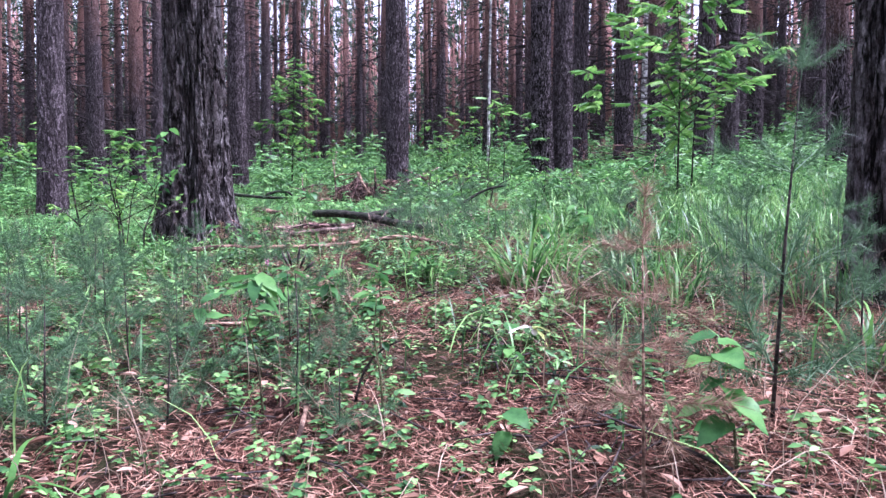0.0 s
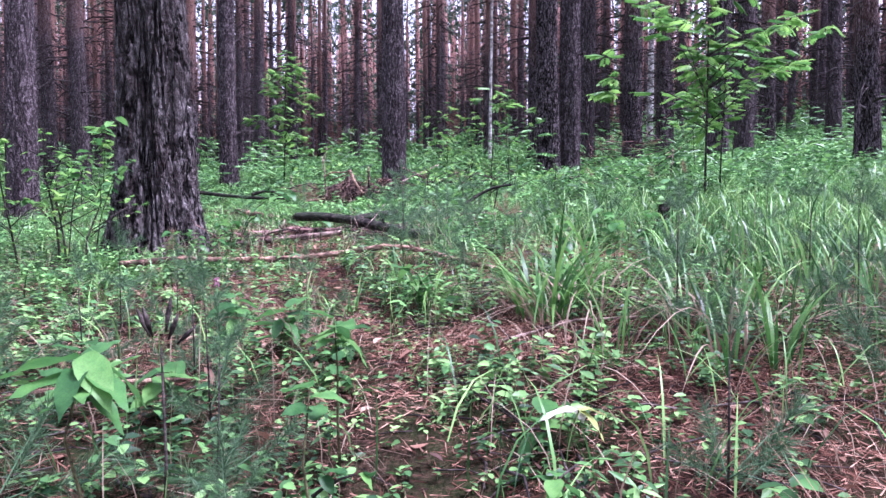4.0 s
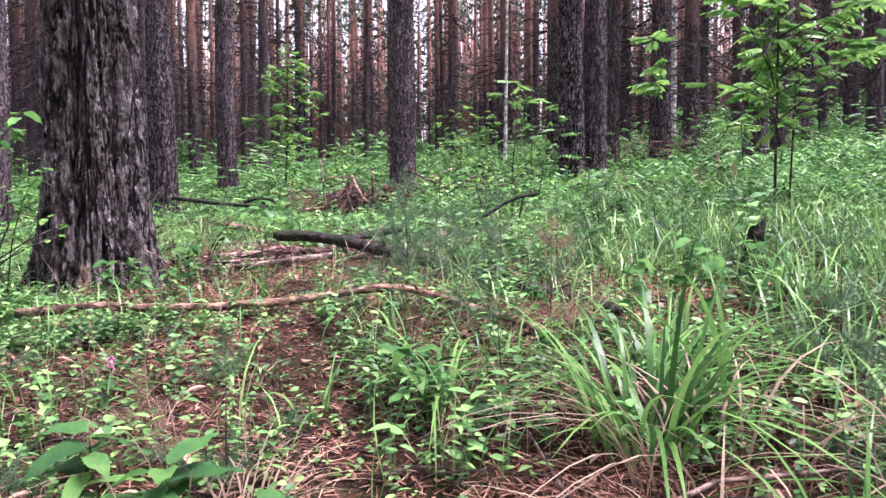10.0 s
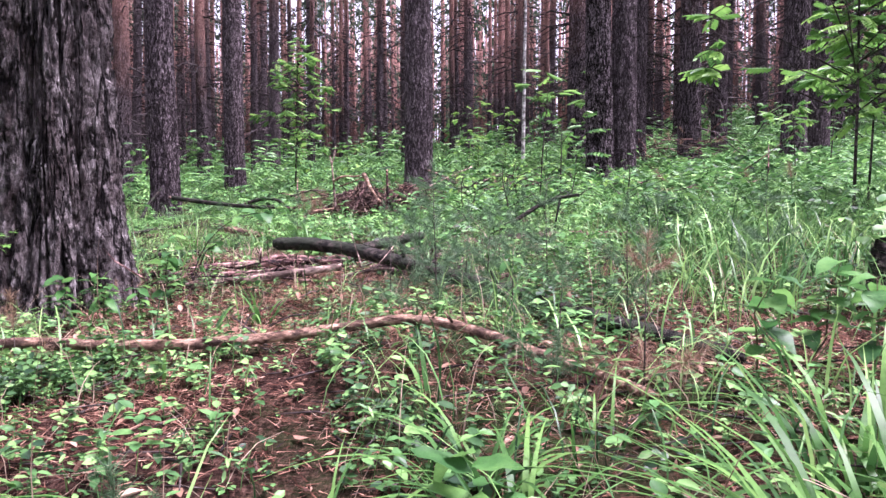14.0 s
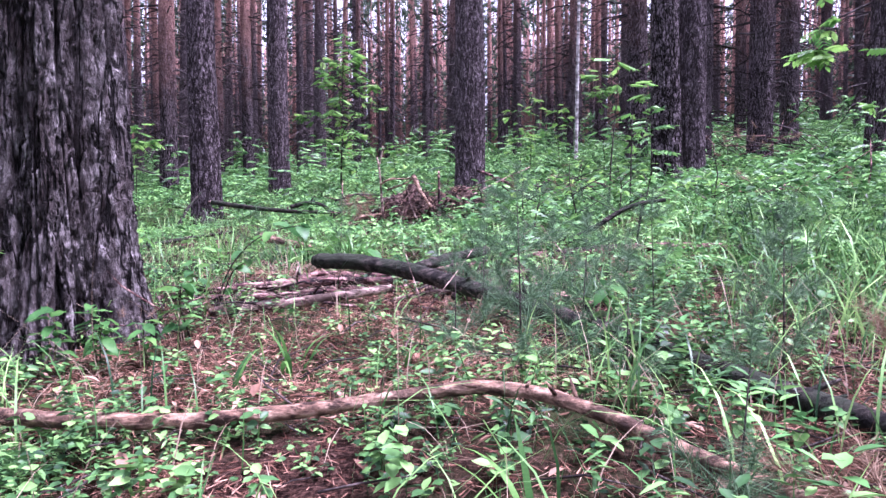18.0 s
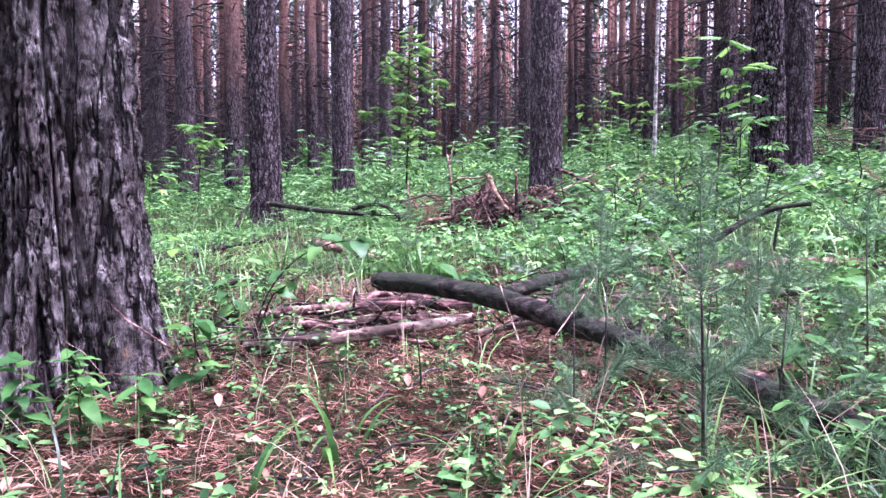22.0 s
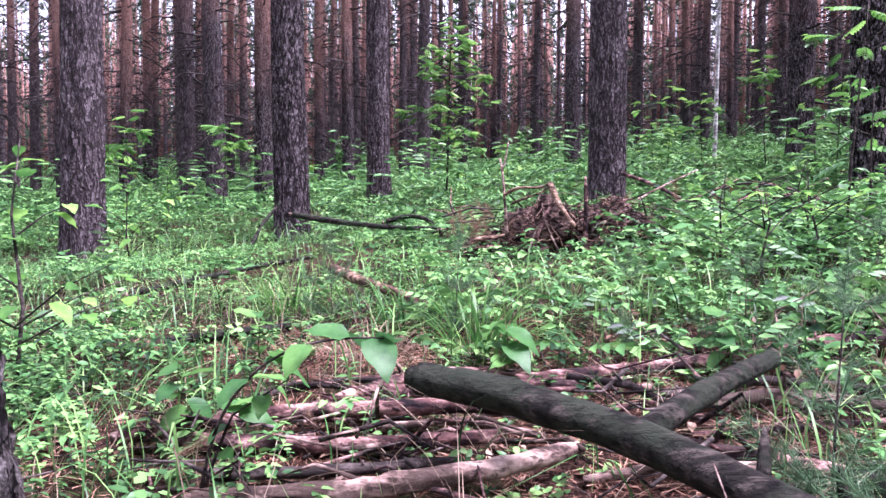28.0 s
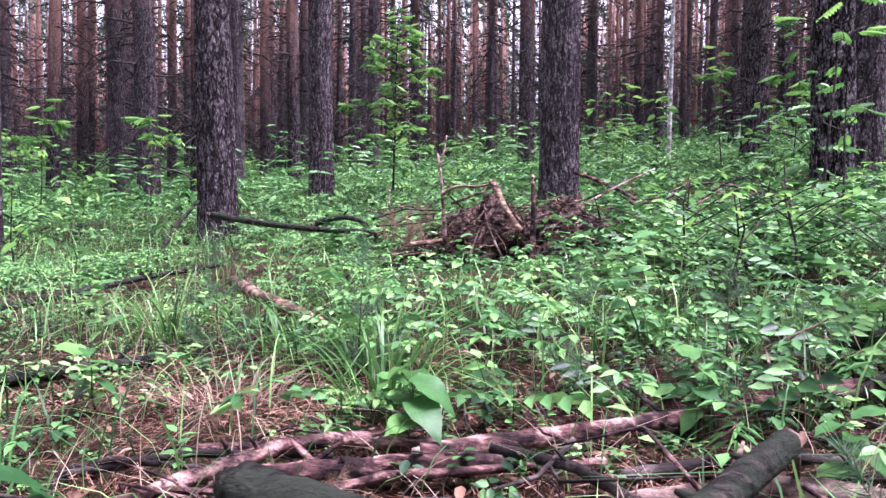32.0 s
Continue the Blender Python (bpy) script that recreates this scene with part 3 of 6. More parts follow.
WEST = [(-40.2, 54.3), (-25.2, 39.7), (-14.6, 27.5), (-12.9, 26.4), (-19.9, 36.9), (-31.8, 58.2), (-24.4, 48.1), (-27.9, 64.6), (-17.2, 44.1), (-12.0, 44.2), (-17.1, 74.5), (-11.2, 65.6),
        (-10.0, 75.8), (-5.7, 48.9), (-2.8, 35.7), (-11.9, 27.5), (-8.8, 35.2), (-27.0, 46.2), (-35.0, 61.9), (-14.4, 42.0)]
EAST = [(0.05, 50.8), (2.0, 69.7), (2.5, 56.5), (5.4, 71.0), (5.6, 57.9), (5.8, 53.4), (6.7, 50.0), (6.4, 44.0), (3.5, 27.2), (11.3, 52.5), (5.0, 25.3), (10.7, 40.2), (8.6, 28.6),
        (18.7, 49.4), (8.4, 22.5), (16.6, 65.5), (6.5, 24.9), (10.2, 32.9), (14.6, 34.2), (13.6, 30.6), (28.5, 51.8), (20.9, 39.9), (26.3, 48.0), (9.7, 17.2), (10.3, 25.1), (15.6, 29.2), (19.7, 34.6)]
for k, (x, y) in enumerate(WEST + EAST):
    stand(x, y, (0.6 if y < 38 else 0.52) + 0.06 * math.sin(k * 2.3))


def fill(count, x0, x1, y0, y1, gap, allowed, d0, d1, seed):
    g = np.random.default_rng(seed)
    tries = 0
    while count and tries < 20000:
        tries += 1
        x, y = g.uniform(x0, x1), g.uniform(y0, y1)
        if allowed(x, y) and min((x - a) ** 2 + (y - b) ** 2 for a, b in placed) > gap * gap:
            stand(x, y, g.uniform(d0, d1))
            count -= 1


def in_view(x, y):
    return abs(math.atan2(x + 0.5, y - 1.0) + 0.08) < 0.75


fill(240, -66, 50, 36, 80, 1.7, lambda x, y: in_view(x, y), 0.27, 0.45, 3)
fill(24, -34, -10, 25, 46, 2.1, lambda x, y: in_view(x, y), 0.4, 0.54, 8)
# unseen pines added behind and beside the walk; they also block sky light
fill(70, -45, 45, -30, 60, 3.4, lambda x, y: not in_view(x, y) and math.hypot(x, y - 5) > 9, 0.45, 0.62, 4)

# far woods, too many to count
g = np.random.default_rng(5)
n = 2200
fx, fy = g.uniform(-190, 130, n), g.uniform(74, 175, n)
tv, tf = tube([(0, 0, -0.5), (0, 0, 8), (0, 0, 21)], [0.21, 0.18, 0.06], 6)
V, F = scatter(tv, tf, np.stack([fx, fy, floor_z(fx, fy)], -1), g.uniform(0, 6, n), g.uniform(0.8, 1.3, n), None, g.uniform(0.9, 1.1, n))
woods = new("far_pine_trunks", mesh_of("far_pine_trunks", V, F, BARK))
tagged(woods, "distant dense stand of slender pine trunks", "forest", kind="stuff")
cv, cf = crown_arrays(77, 3.5, 20, 18, 1.7, 5, 0.95)
V, F = scatter(cv, cf, np.stack([fx, fy, floor_z(fx, fy)], -1), g.uniform(0, 6, n), np.ones(n))
tagged(new("far_pine_crowns", mesh_of("far_pine_crowns", V, F, CROWN)), "distant grey-green pine crowns closing the view", "forest", kind="stuff")

# brush that closes the view near the ground between the far trunks
n = 1000
bv, bf = crown_arrays(78, 0.1, 1.9, 16, 1.2, 6, 0.6)
bx, by = g.uniform(-95, 95, n), g.uniform(44, 170, n)
V, F = scatter(bv, bf, np.stack([bx, by, floor_z(bx, by)], -1), g.uniform(0, 6, n), g.uniform(0.6, 1.3, n))
tagged(new("distant_brush", mesh_of("distant_brush", V, F, HERB)), "dim green brush low between the distant trunks", "bushes", kind="stuff")

# thickets at the far side of the stand
n = 420
bv, bf = crown_arrays(79, 0.2, 13.0, 46, 2.8, 6, 1.4)
bx, by = g.uniform(-250, 190, n), g.uniform(165, 240, n)
V, F = scatter(bv, bf, np.stack([bx, by, floor_z(bx, by)], -1), g.uniform(0, 6, n), g.uniform(0.8, 1.3, n))
tagged(new("far_thickets", mesh_of("far_thickets", V, F, CROWN)), "dim far thicket closing the forest", "bushes", kind="stuff")

# birches between the pines
for k, (x, y, d) in enumerate([(11.5, 40.0, 0.40), (2.2, 33.0, 0.15)]):
    t = thing("birch_tree", pose(x, y, float(floor_z(x, y))), "slim white-barked birch among the pines", "tree", "birches")
    part("trunk", smooth(mesh_of("trunk", *tube([(0, 0, -0.3), (0.05, 0, 4), (0.15, 0.1, 10), (0.1, 0.1, 19)], [d / 2, d * 0.42, d * 0.3, 0.03], 14, 0.02, k, 0.5), BIRCH)), t)
    part("crown", mesh_of("crown", *crown_arrays(90 + k, 9, 19, 110, 2.2, 9, 0.3), HERB), t, "light green leafy crown")


# ---- saplings, seedlings and leafy plants ----
def pinnate(L, pairs=6, droop=0.5, one=small_leaf):
    """A rowan leaf along +y: a thin rib with paired leaflets."""
    out = []
    for q in range(pairs + 1):
        s = 0.22 + 0.78 * q / pairs
        p = np.array((0, L * s, -droop * L * s * s * 0.6))
        size = L * (0.36 - 0.14 * abs(s - 0.6))
        if q == pairs:
            out.append(moved(one(size, size * 0.5), p, 0, -0.5 * droop))
        else:
            for side in (-1, 1):
                out.append(moved(one(size, size * 0.46), p, -side * 1.15, -0.25 - 0.4 * droop * s, side * 0.2))
    rib = np.array([(-0.004, 0, 0), (0.004, 0, 0), (0, L * 0.5, -droop * L * 0.15), (0, L, -droop * L * 0.6)])
    out.append((rib, np.array([(0, 1, 2), (0, 2, 3)])))
    return merge(*out)


PINNATE = [mesh_of("leaf", *pinnate(1.0, 6, dr), ROWAN) for dr in (0.1, 0.25, 0.45)]
OVATE = [smooth(mesh_of("leaf", *leaf(1.0, 0.62, 0.25, dr), BROAD)) for dr in (0.1, 0.3, 0.55)]
NARROW = [smooth(mesh_of("leaf", *leaf(1.0, 0.40, 0.25, dr), BROAD)) for dr in (0.1, 0.3, 0.5)]
NARROW_PALE = [smooth(mesh_of("leaf", *leaf(1.0, 0.40, 0.25, 0.3), m)) for m in (YELLOWLEAF, PALELEAF)]
OVATE_GREEN = [smooth(mesh_of("leaf", *leaf(1.0, 0.55, 0.2, dr), ROWAN)) for dr in (0.15, 0.4)]


def sapling(name, x, y, height, leaves, size, kinds, label, category, seed, stem_r=0.012, low=0.35, bend=0.06, branches=0, spread=0.0, bark=STEM, group=""):
    """A stem with single leaves set round its upper part, and branches where it has them."""
    g = np.random.default_rng(seed)
    t = thing(name, pose(x, y, float(floor_z(x, y)) - 0.02), label, category, group)
    top = np.array((g.normal(0, bend), g.normal(0, bend), 1.0)) * height
    axis_pts = [np.zeros(3), top * 0.35 + (g.normal(0, 0.02), g.normal(0, 0.02), 0), top * 0.7 + (g.normal(0, 0.03), g.normal(0, 0.03), 0), top]
    part("stem", smooth(mesh_of("stem", *tube(axis_pts, [stem_r, stem_r * 0.8, stem_r * 0.55, stem_r * 0.25], 7), bark)), t)
    ends = []
    for b in range(branches):
        s = g.uniform(low, 0.85)
        yaw = b * 2.4 + g.uniform(-0.4, 0.4)
        L = spread * (1.15 - s) * g.uniform(0.7, 1.2) + 0.1
        p = top * s
        q = p + np.array((math.cos(yaw) * L, math.sin(yaw) * L, L * 0.45))
        limb = part("branch", mesh_of("branch", *tube([p, (p + q) / 2 + (0, 0, 0.05 * L), q], [stem_r * 0.5, stem_r * 0.35, stem_r * 0.15], 5), bark), t)
        ends.append((p, q, yaw, limb))
    for k in range(leaves):
        yaw = k * 2.4 + g.uniform(-0.5, 0.5)
        if ends and k % 4:
            p, q, by, holder = ends[k % len(ends)]
            tip = g.uniform() < 0.6
            at = p + (q - p) * (g.uniform(0.9, 1.0) if tip else g.uniform(0.35, 0.9))
            yaw = by - 1.57 + g.uniform(-1.1, 1.1) * (2.2 if tip else 1.0)
        else:
            at, holder = top * (low + (1 - low) * (k + 1) / leaves), t
        sz = size * g.uniform(0.75, 1.2)
        part("leaf", kinds[int(g.integers(len(kinds)))], holder, "", pose(*at, math.degrees(g.uniform(-0.5, 0.35) if branches else g.uniform(-0.45, 0.35)), math.degrees(g.normal(0, 0.2)), math.degrees(yaw)) @ Matrix.Scale(sz, 4))
    return t


ROWAN_LABEL = "young rowan sapling with bright green feathered leaves"
sapling("rowan_sapling", 3.68, 10.97, 3.7, 260, 0.25, PINNATE, ROWAN_LABEL, "sapling", 1, 0.018, 0.3, 0.04, 22, 1.7, GREYTWIG, "rowans")
sapling("rowan_sapling", 4.05, 11.4, 2.7, 120, 0.22, PINNATE, ROWAN_LABEL, "sapling", 2, 0.014, 0.35, 0.05, 12, 1.1, GREYTWIG, "rowans")
sapling("rowan_sapling", -5.19, 24.4, 4.6, 280, 0.27, PINNATE, "tall slim yellow-green rowan sapling between pine trunks", "sapling", 3, 0.03, 0.2, 0.02, 30, 1.25, GREYTWIG, "rowans")
for k, (x, y, h, c, s) in enumerate([(-12.0, 21.2, 2.8, 16, 0.95), (-10.1, 22.2, 2.4, 16, 0.85), (2.3, 24.8, 3.0, 14, 0.55), (3.2, 22.9, 3.2, 12, 0.6), (0.95, 14.4, 2.3, 4, 0.52), (1.35, 15.1, 1.5, 3, 0.46),
                                      (-13.6, 22.6, 2.2, 10, 0.55), (6.6, 17.2, 2.3, 12, 0.45), (5.1, 15.2, 1.5, 12, 0.4)]):
    sapling("rowan_sapling", x, y, h, c * 3, s * (0.34 if s > 0.6 else 0.46), PINNATE, ROWAN_LABEL, "sapling", 20 + k, 0.014, 0.66 if s < 0.6 else 0.45, 0.05, 4, 0.8, GREYTWIG, "rowans")
for k, (x, y, h, c, s) in enumerate([(0.2, 26.5, 2.8, 44, 0.26), (1.2, 27.5, 2.4, 40, 0.26), (0.0, 28.5, 2.6, 40, 0.28), (-3.9, 26.0, 1.6, 30, 0.24), (-8.6, 23.0, 1.5, 30, 0.22), (3.2, 25.5, 1.8, 30, 0.24),
                                      (-4.4, 23.0, 1.9, 34, 0.24), (-9.8, 19.6, 1.4, 26, 0.2), (-6.9, 14.9, 1.25, 26, 0.17), (-4.0, 10.3, 1.35, 26, 0.15), (-3.5, 7.9, 0.95, 20, 0.13), (-3.45, 7.7, 1.3, 70, 0.095), (-3.85, 7.75, 1.2, 60, 0.09), (-3.15, 7.55, 0.95, 50, 0.06),
                                      (-0.05, 12.6, 0.75, 30, 0.085), (0.41, 13.17, 0.9, 38, 0.095), (-0.2, 13.75, 0.85, 34, 0.09), (0.85, 12.7, 0.8, 34, 0.09), (1.25, 13.7, 0.95, 38, 0.10), (0.55, 14.3, 0.9, 34, 0.095), (1.9, 13.0, 0.9, 38, 0.095)]):
    sapling("leafy_bush", x, y, h, c, s, OVATE_GREEN, "open bush of small light green leaves", "bush", 50 + k, 0.012, 0.2, 0.08, 7, 0.7, GREYTWIG, "bushes")

# light green saplings farther in
g = np.random.default_rng(31)
out = []
for k in range(11):
    out.append(moved(pinnate(0.42, 5, 0.5, far_leaf), (0, 0, 0.5 + 0.11 * k), k * 2.4 + g.uniform(-0.5, 0.5), g.uniform(-0.2, 0.5), 0, g.uniform(0.7, 1.2) * (1.15 - 0.05 * k)))
sv, sf = merge(*out)
n = 300
sy = g.uniform(19, 46, n)
sx = (g.uniform(-0.75, 0.72, n)) * sy
V, F = scatter(sv, sf, np.stack([sx, sy, floor_z(sx, sy) - 0.35], -1), g.uniform(0, 6, n), g.uniform(0.7, 1.25, n), None, g.uniform(0.6, 1.5, n))
tagged(new("young_saplings", mesh_of("young_saplings", V, F, HERB)), "scattered light green rowan shoots between the pines", "saplings", kind="stuff")

# broad-leaved plants close to the path
BROAD_LABEL = "young broad-leaved plant with soft light green leaves"
for k, (x, y, h, c, s, kinds) in enumerate([(0.82, 1.98, 0.40, 12, 0.12, OVATE), (0.24, 2.28, 0.16, 5, 0.10, OVATE), (-1.25, 3.7, 0.3, 8, 0.16, NARROW), (-0.95, 3.75, 0.22, 8, 0.13, OVATE),
                                             (-0.71, 4.60, 0.24, 14, 0.19, NARROW), (-0.98, 4.75, 0.26, 12, 0.17, NARROW), (-0.42, 4.55, 0.16, 9, 0.14, OVATE), (0.93, 6.55, 0.44, 13, 0.125, OVATE), (1.15, 6.7, 0.46, 15, 0.13, OVATE), (1.32, 6.5, 0.42, 12, 0.12, OVATE), (1.7, 6.9, 0.40, 12, 0.12, OVATE), (0.12, 7.1, 0.13, 6, 0.075, OVATE), (0.3, 7.2, 0.15, 6, 0.08, OVATE), (0.5, 7.0, 0.13, 6, 0.08, OVATE),
                                             (-2.40, 8.16, 0.34, 18, 0.12, NARROW), (-2.17, 8.20, 0.26, 14, 0.11, NARROW), (-2.55, 8.06, 0.34, 18, 0.12, NARROW), (-2.3, 8.02, 0.3, 14, 0.12, NARROW), (-2.08, 8.40, 0.40, 8, 0.12, OVATE),
                                             (-1.52, 10.55, 0.32, 10, 0.18, OVATE), (-0.58, 10.75, 0.30, 9, 0.12, OVATE), (-0.12, 5.45, 0.30, 9, 0.15, NARROW),
                                             (-2.55, 9.7, 0.34, 8, 0.14, OVATE), (0.35, 3.35, 0.14, 6, 0.11, OVATE), (-0.35, 4.0, 0.16, 6, 0.10, OVATE), (0.05, 8.05, 0.2, 7, 0.08, NARROW),
                                             (0.15, 8.5, 0.28, 9, 0.11, OVATE), (-0.25, 10.35, 0.26, 8, 0.12, OVATE), (0.55, 9.3, 0.34, 10, 0.13, OVATE), (-2.95, 10.9, 0.30, 8, 0.13, OVATE)]):
    sapling("broadleaf_plant", x, y, h, c, s, kinds, BROAD_LABEL, "plant", 100 + k, 0.005, 0.3, 0.12, 0, 0, STEM, "broad-leaved plants")


for k, (x, y, h, c, s, kinds) in enumerate([(-0.60, 2.59, 0.55, 13, 0.135, NARROW), (-0.18, 2.62, 0.47, 4, 0.085, OVATE), (-0.25, 3.34, 0.47, 7, 0.11, OVATE), (0.3, 2.75, 0.22, 6, 0.07, OVATE)]):
    sapling("broadleaf_plant", x, y, h, c, s, kinds, "slim plant with level soft bluish-green leaves at its top", "plant", 140 + k, 0.005, 0.82, 0.05, 0, 0, STEM, "broad-leaved plants")
stalk = thing("seed_stalk", pose(-0.51, 2.69, float(floor_z(-0.51, 2.69))), "withered herb stalk with dark upright seed spikes", "plant")
part("stem", mesh_of("stem", *tube([(0, 0, 0), (0.01, 0, 0.3), (0, 0.01, 0.52)], [0.004, 0.003, 0.002], 6), GREYTWIG), stalk)
for dx, dy, dz in ((-0.07, 0.02, 0.14), (-0.03, -0.03, 0.15), (0.02, 0.03, 0.17), (0.06, -0.02, 0.13), (0.09, 0.03, 0.09)):
    part("seed_spike", mesh_of("seed_spike", *tube([(0, 0.01, 0.50), (dx * 0.6, dy, 0.50 + dz * 0.4), (dx * 0.9, dy, 0.50 + dz * 0.8), (dx, dy, 0.50 + dz)], [0.0015, 0.006, 0.006, 0.002], 6, 0, 0, 0.1), GREYTWIG), stalk)
wilted = thing("wilting_plant", pose(0.41, 3.3, float(floor_z(0.41, 3.3))), "wilting plant with bleached whitish and yellow hanging leaves", "plant")
part("stem", smooth(mesh_of("stem", *tube([(0, 0, 0), (0.01, 0, 0.08), (0.03, -0.01, 0.14)], [0.004, 0.003, 0.002], 6, 0, 0, 0.05), STEM)), wilted)
for k, (yaw, pitch, size) in enumerate([(-60, -8, 0.12), (95, -4, 0.13), (-110, -38, 0.11), (-20, -30, 0.09)]):
    part("leaf", NARROW_PALE[k % 2], wilted, "bleached dry leaf" if k % 2 else "yellowed leaf", pose(0.03, -0.01, 0.14, pitch, 0, yaw) @ Matrix.Scale(size, 4))


def leafy_twig(pts, leaves, size, seed, label):
    """A thin arching shoot (x, y, height over the ground) with its leaves towards the tip."""
    g = np.random.default_rng(seed)
    P3 = np.array([(x, y, float(floor_z(x, y)) + h) for x, y, h in pts])
    t = thing("broadleaf_shoot", pose(*P3[0]), label, "plant", "broad-leaved plants")
    loc = P3 - P3[0]
    part("stem", smooth(mesh_of("stem", *tube(loc, np.linspace(0.006, 0.002, len(loc)), 6, 0, 0, 0.05), GREYTWIG)), t)
    L = np.concatenate([[0], np.cumsum(np.linalg.norm(np.diff(loc, axis=0), axis=1))])
    for k in range(leaves):
        s = (0.35 + 0.65 * (k / max(1, leaves - 1)) ** 0.7) * L[-1]
        at = [np.interp(s, L, loc[:, q]) for q in range(3)]
        part("leaf", OVATE[k % 3], t, "", pose(*at, g.uniform(-35, 10), g.normal(0, 12), k * 137 + g.uniform(-30, 30)) @ Matrix.Scale(size * g.uniform(0.7, 1.15), 4))


leafy_twig([(-2.3, 9.3, 0.0), (-2.18, 9.22, 0.3), (-1.98, 9.12, 0.5), (-1.74, 9.03, 0.60), (-1.56, 8.99, 0.61)], 9, 0.14, 1, "arching leafy shoot with soft broad light green leaves")
leafy_twig([(-2.2, 8.75, 0.0), (-2.14, 8.5, 0.25), (-2.04, 8.32, 0.40)], 6, 0.115, 2, "arching leafy shoot with soft broad light green leaves")
leafy_twig([(-2.3, 9.3, 0.0), (-2.15, 9.25, 0.3), (-1.95, 9.2, 0.42)], 7, 0.11, 3, "arching leafy shoot with soft broad light green leaves")
leafy_twig([(-0.3, 2.72, 0.0), (-0.26, 2.7, 0.2), (-0.18, 2.68, 0.27), (-0.09, 2.66, 0.28)], 9, 0.05, 6, "low shoot with a row of small round bluish-green leaves")
leafy_twig([(-3.3, 8.0, 0.0), (-3.15, 7.85, 0.5), (-2.95, 7.7, 0.85), (-2.75, 7.6, 1.0)], 14, 0.12, 4, "arching leafy shoot with soft broad light green leaves")
leafy_twig([(-3.5, 7.9, 0.0), (-3.35, 7.75, 0.7), (-3.1, 7.65, 1.2), (-2.85, 7.55, 1.38)], 14, 0.12, 5, "arching leafy shoot with soft broad light green leaves")


def needle_branch(L, seed, count=60, needle=0.07):
    """A twig along +y, set round with fine needles."""
    g = np.random.default_rng(seed)
    s = g.uniform(0.1, 1.0, count) ** 0.8
    d = np.stack([g.normal(0, 0.75, count), g.uniform(0.3, 1.0, count), g.normal(0.15, 0.7, count)], -1)
    d /= np.linalg.norm(d, axis=1, keepdims=True)
    p = np.stack([np.zeros(count), s * L, 0.25 * L * s * s], -1)
    q = np.cross(d, g.normal(0, 1, (count, 3)))
    q /= np.linalg.norm(q, axis=1, keepdims=True)
    w = 0.0011
    V = np.stack([p - q * w, p + q * w, p + d * needle * g.uniform(0.7, 1.2, (count, 1))], 1).reshape(-1, 3)
    tw = np.array([(-0.003, 0, 0), (0.003, 0, 0), (0, L, 0.25 * L), (0, 0, 0.005)])
    return merge((V, np.arange(len(V)).reshape(-1, 3)), (tw, np.array([(0, 1, 2), (1, 3, 2), (3, 0, 2)])))


GREEN_TWIGS = [mesh_of("branch", *needle_branch(0.26, 200 + q, 210, 0.09), NEEDLE) for q in range(4)]
BROWN_TWIGS = [mesh_of("branch", *needle_branch(0.26, 210 + q, 190, 0.10), DEADNEEDLE) for q in range(3)]


def pine_seedling(x, y, height, twigs, seed, label, bare=0.15, spread=1.0, group="pine seedlings", stem=None, hang=0.0, whorls=0):
    g = np.random.default_rng(seed)
    t = thing("pine_seedling", pose(x, y, float(floor_z(x, y)) - 0.02), label, "seedling", group)
    lean = (g.normal(0, 0.03), g.normal(0, 0.03))
    r = 0.003 + 0.0035 * height
    part("stem", smooth(mesh_of("stem", *tube([(0, 0, 0), (lean[0] * height * 0.4, lean[1] * height * 0.5, height * 0.5), (lean[0] * height, lean[1] * height, height)], [r, r * 0.7, r * 0.3], 6), stem or GREYTWIG)), t)
    whorls = whorls or max(2, int(height / (0.16 if height < 1 else 0.26)))
    for w in range(whorls):
        s = bare + (1 - bare) * w / max(1, whorls - 1)
        for b in range(4):
            yaw = b * 1.57 + w * 0.8 + g.uniform(-0.3, 0.3)
            size = spread * (1.25 - 0.75 * s) * g.uniform(0.7, 1.15) * min(1.2, 0.55 + height * 0.7)
            part("branch", twigs[int(g.integers(len(twigs)))], t, "", pose(lean[0] * height * s, lean[1] * height * s, height * s, math.degrees(g.uniform(0.0, 0.7) - hang * (1.3 - s)), 0, math.degrees(yaw)) @ Matrix.Scale(size, 4))
    part("branch", twigs[0], t, "upright leading shoot", pose(lean[0] * height, lean[1] * height, height * 0.97, 85) @ Matrix.Scale(0.6, 4))
    return t


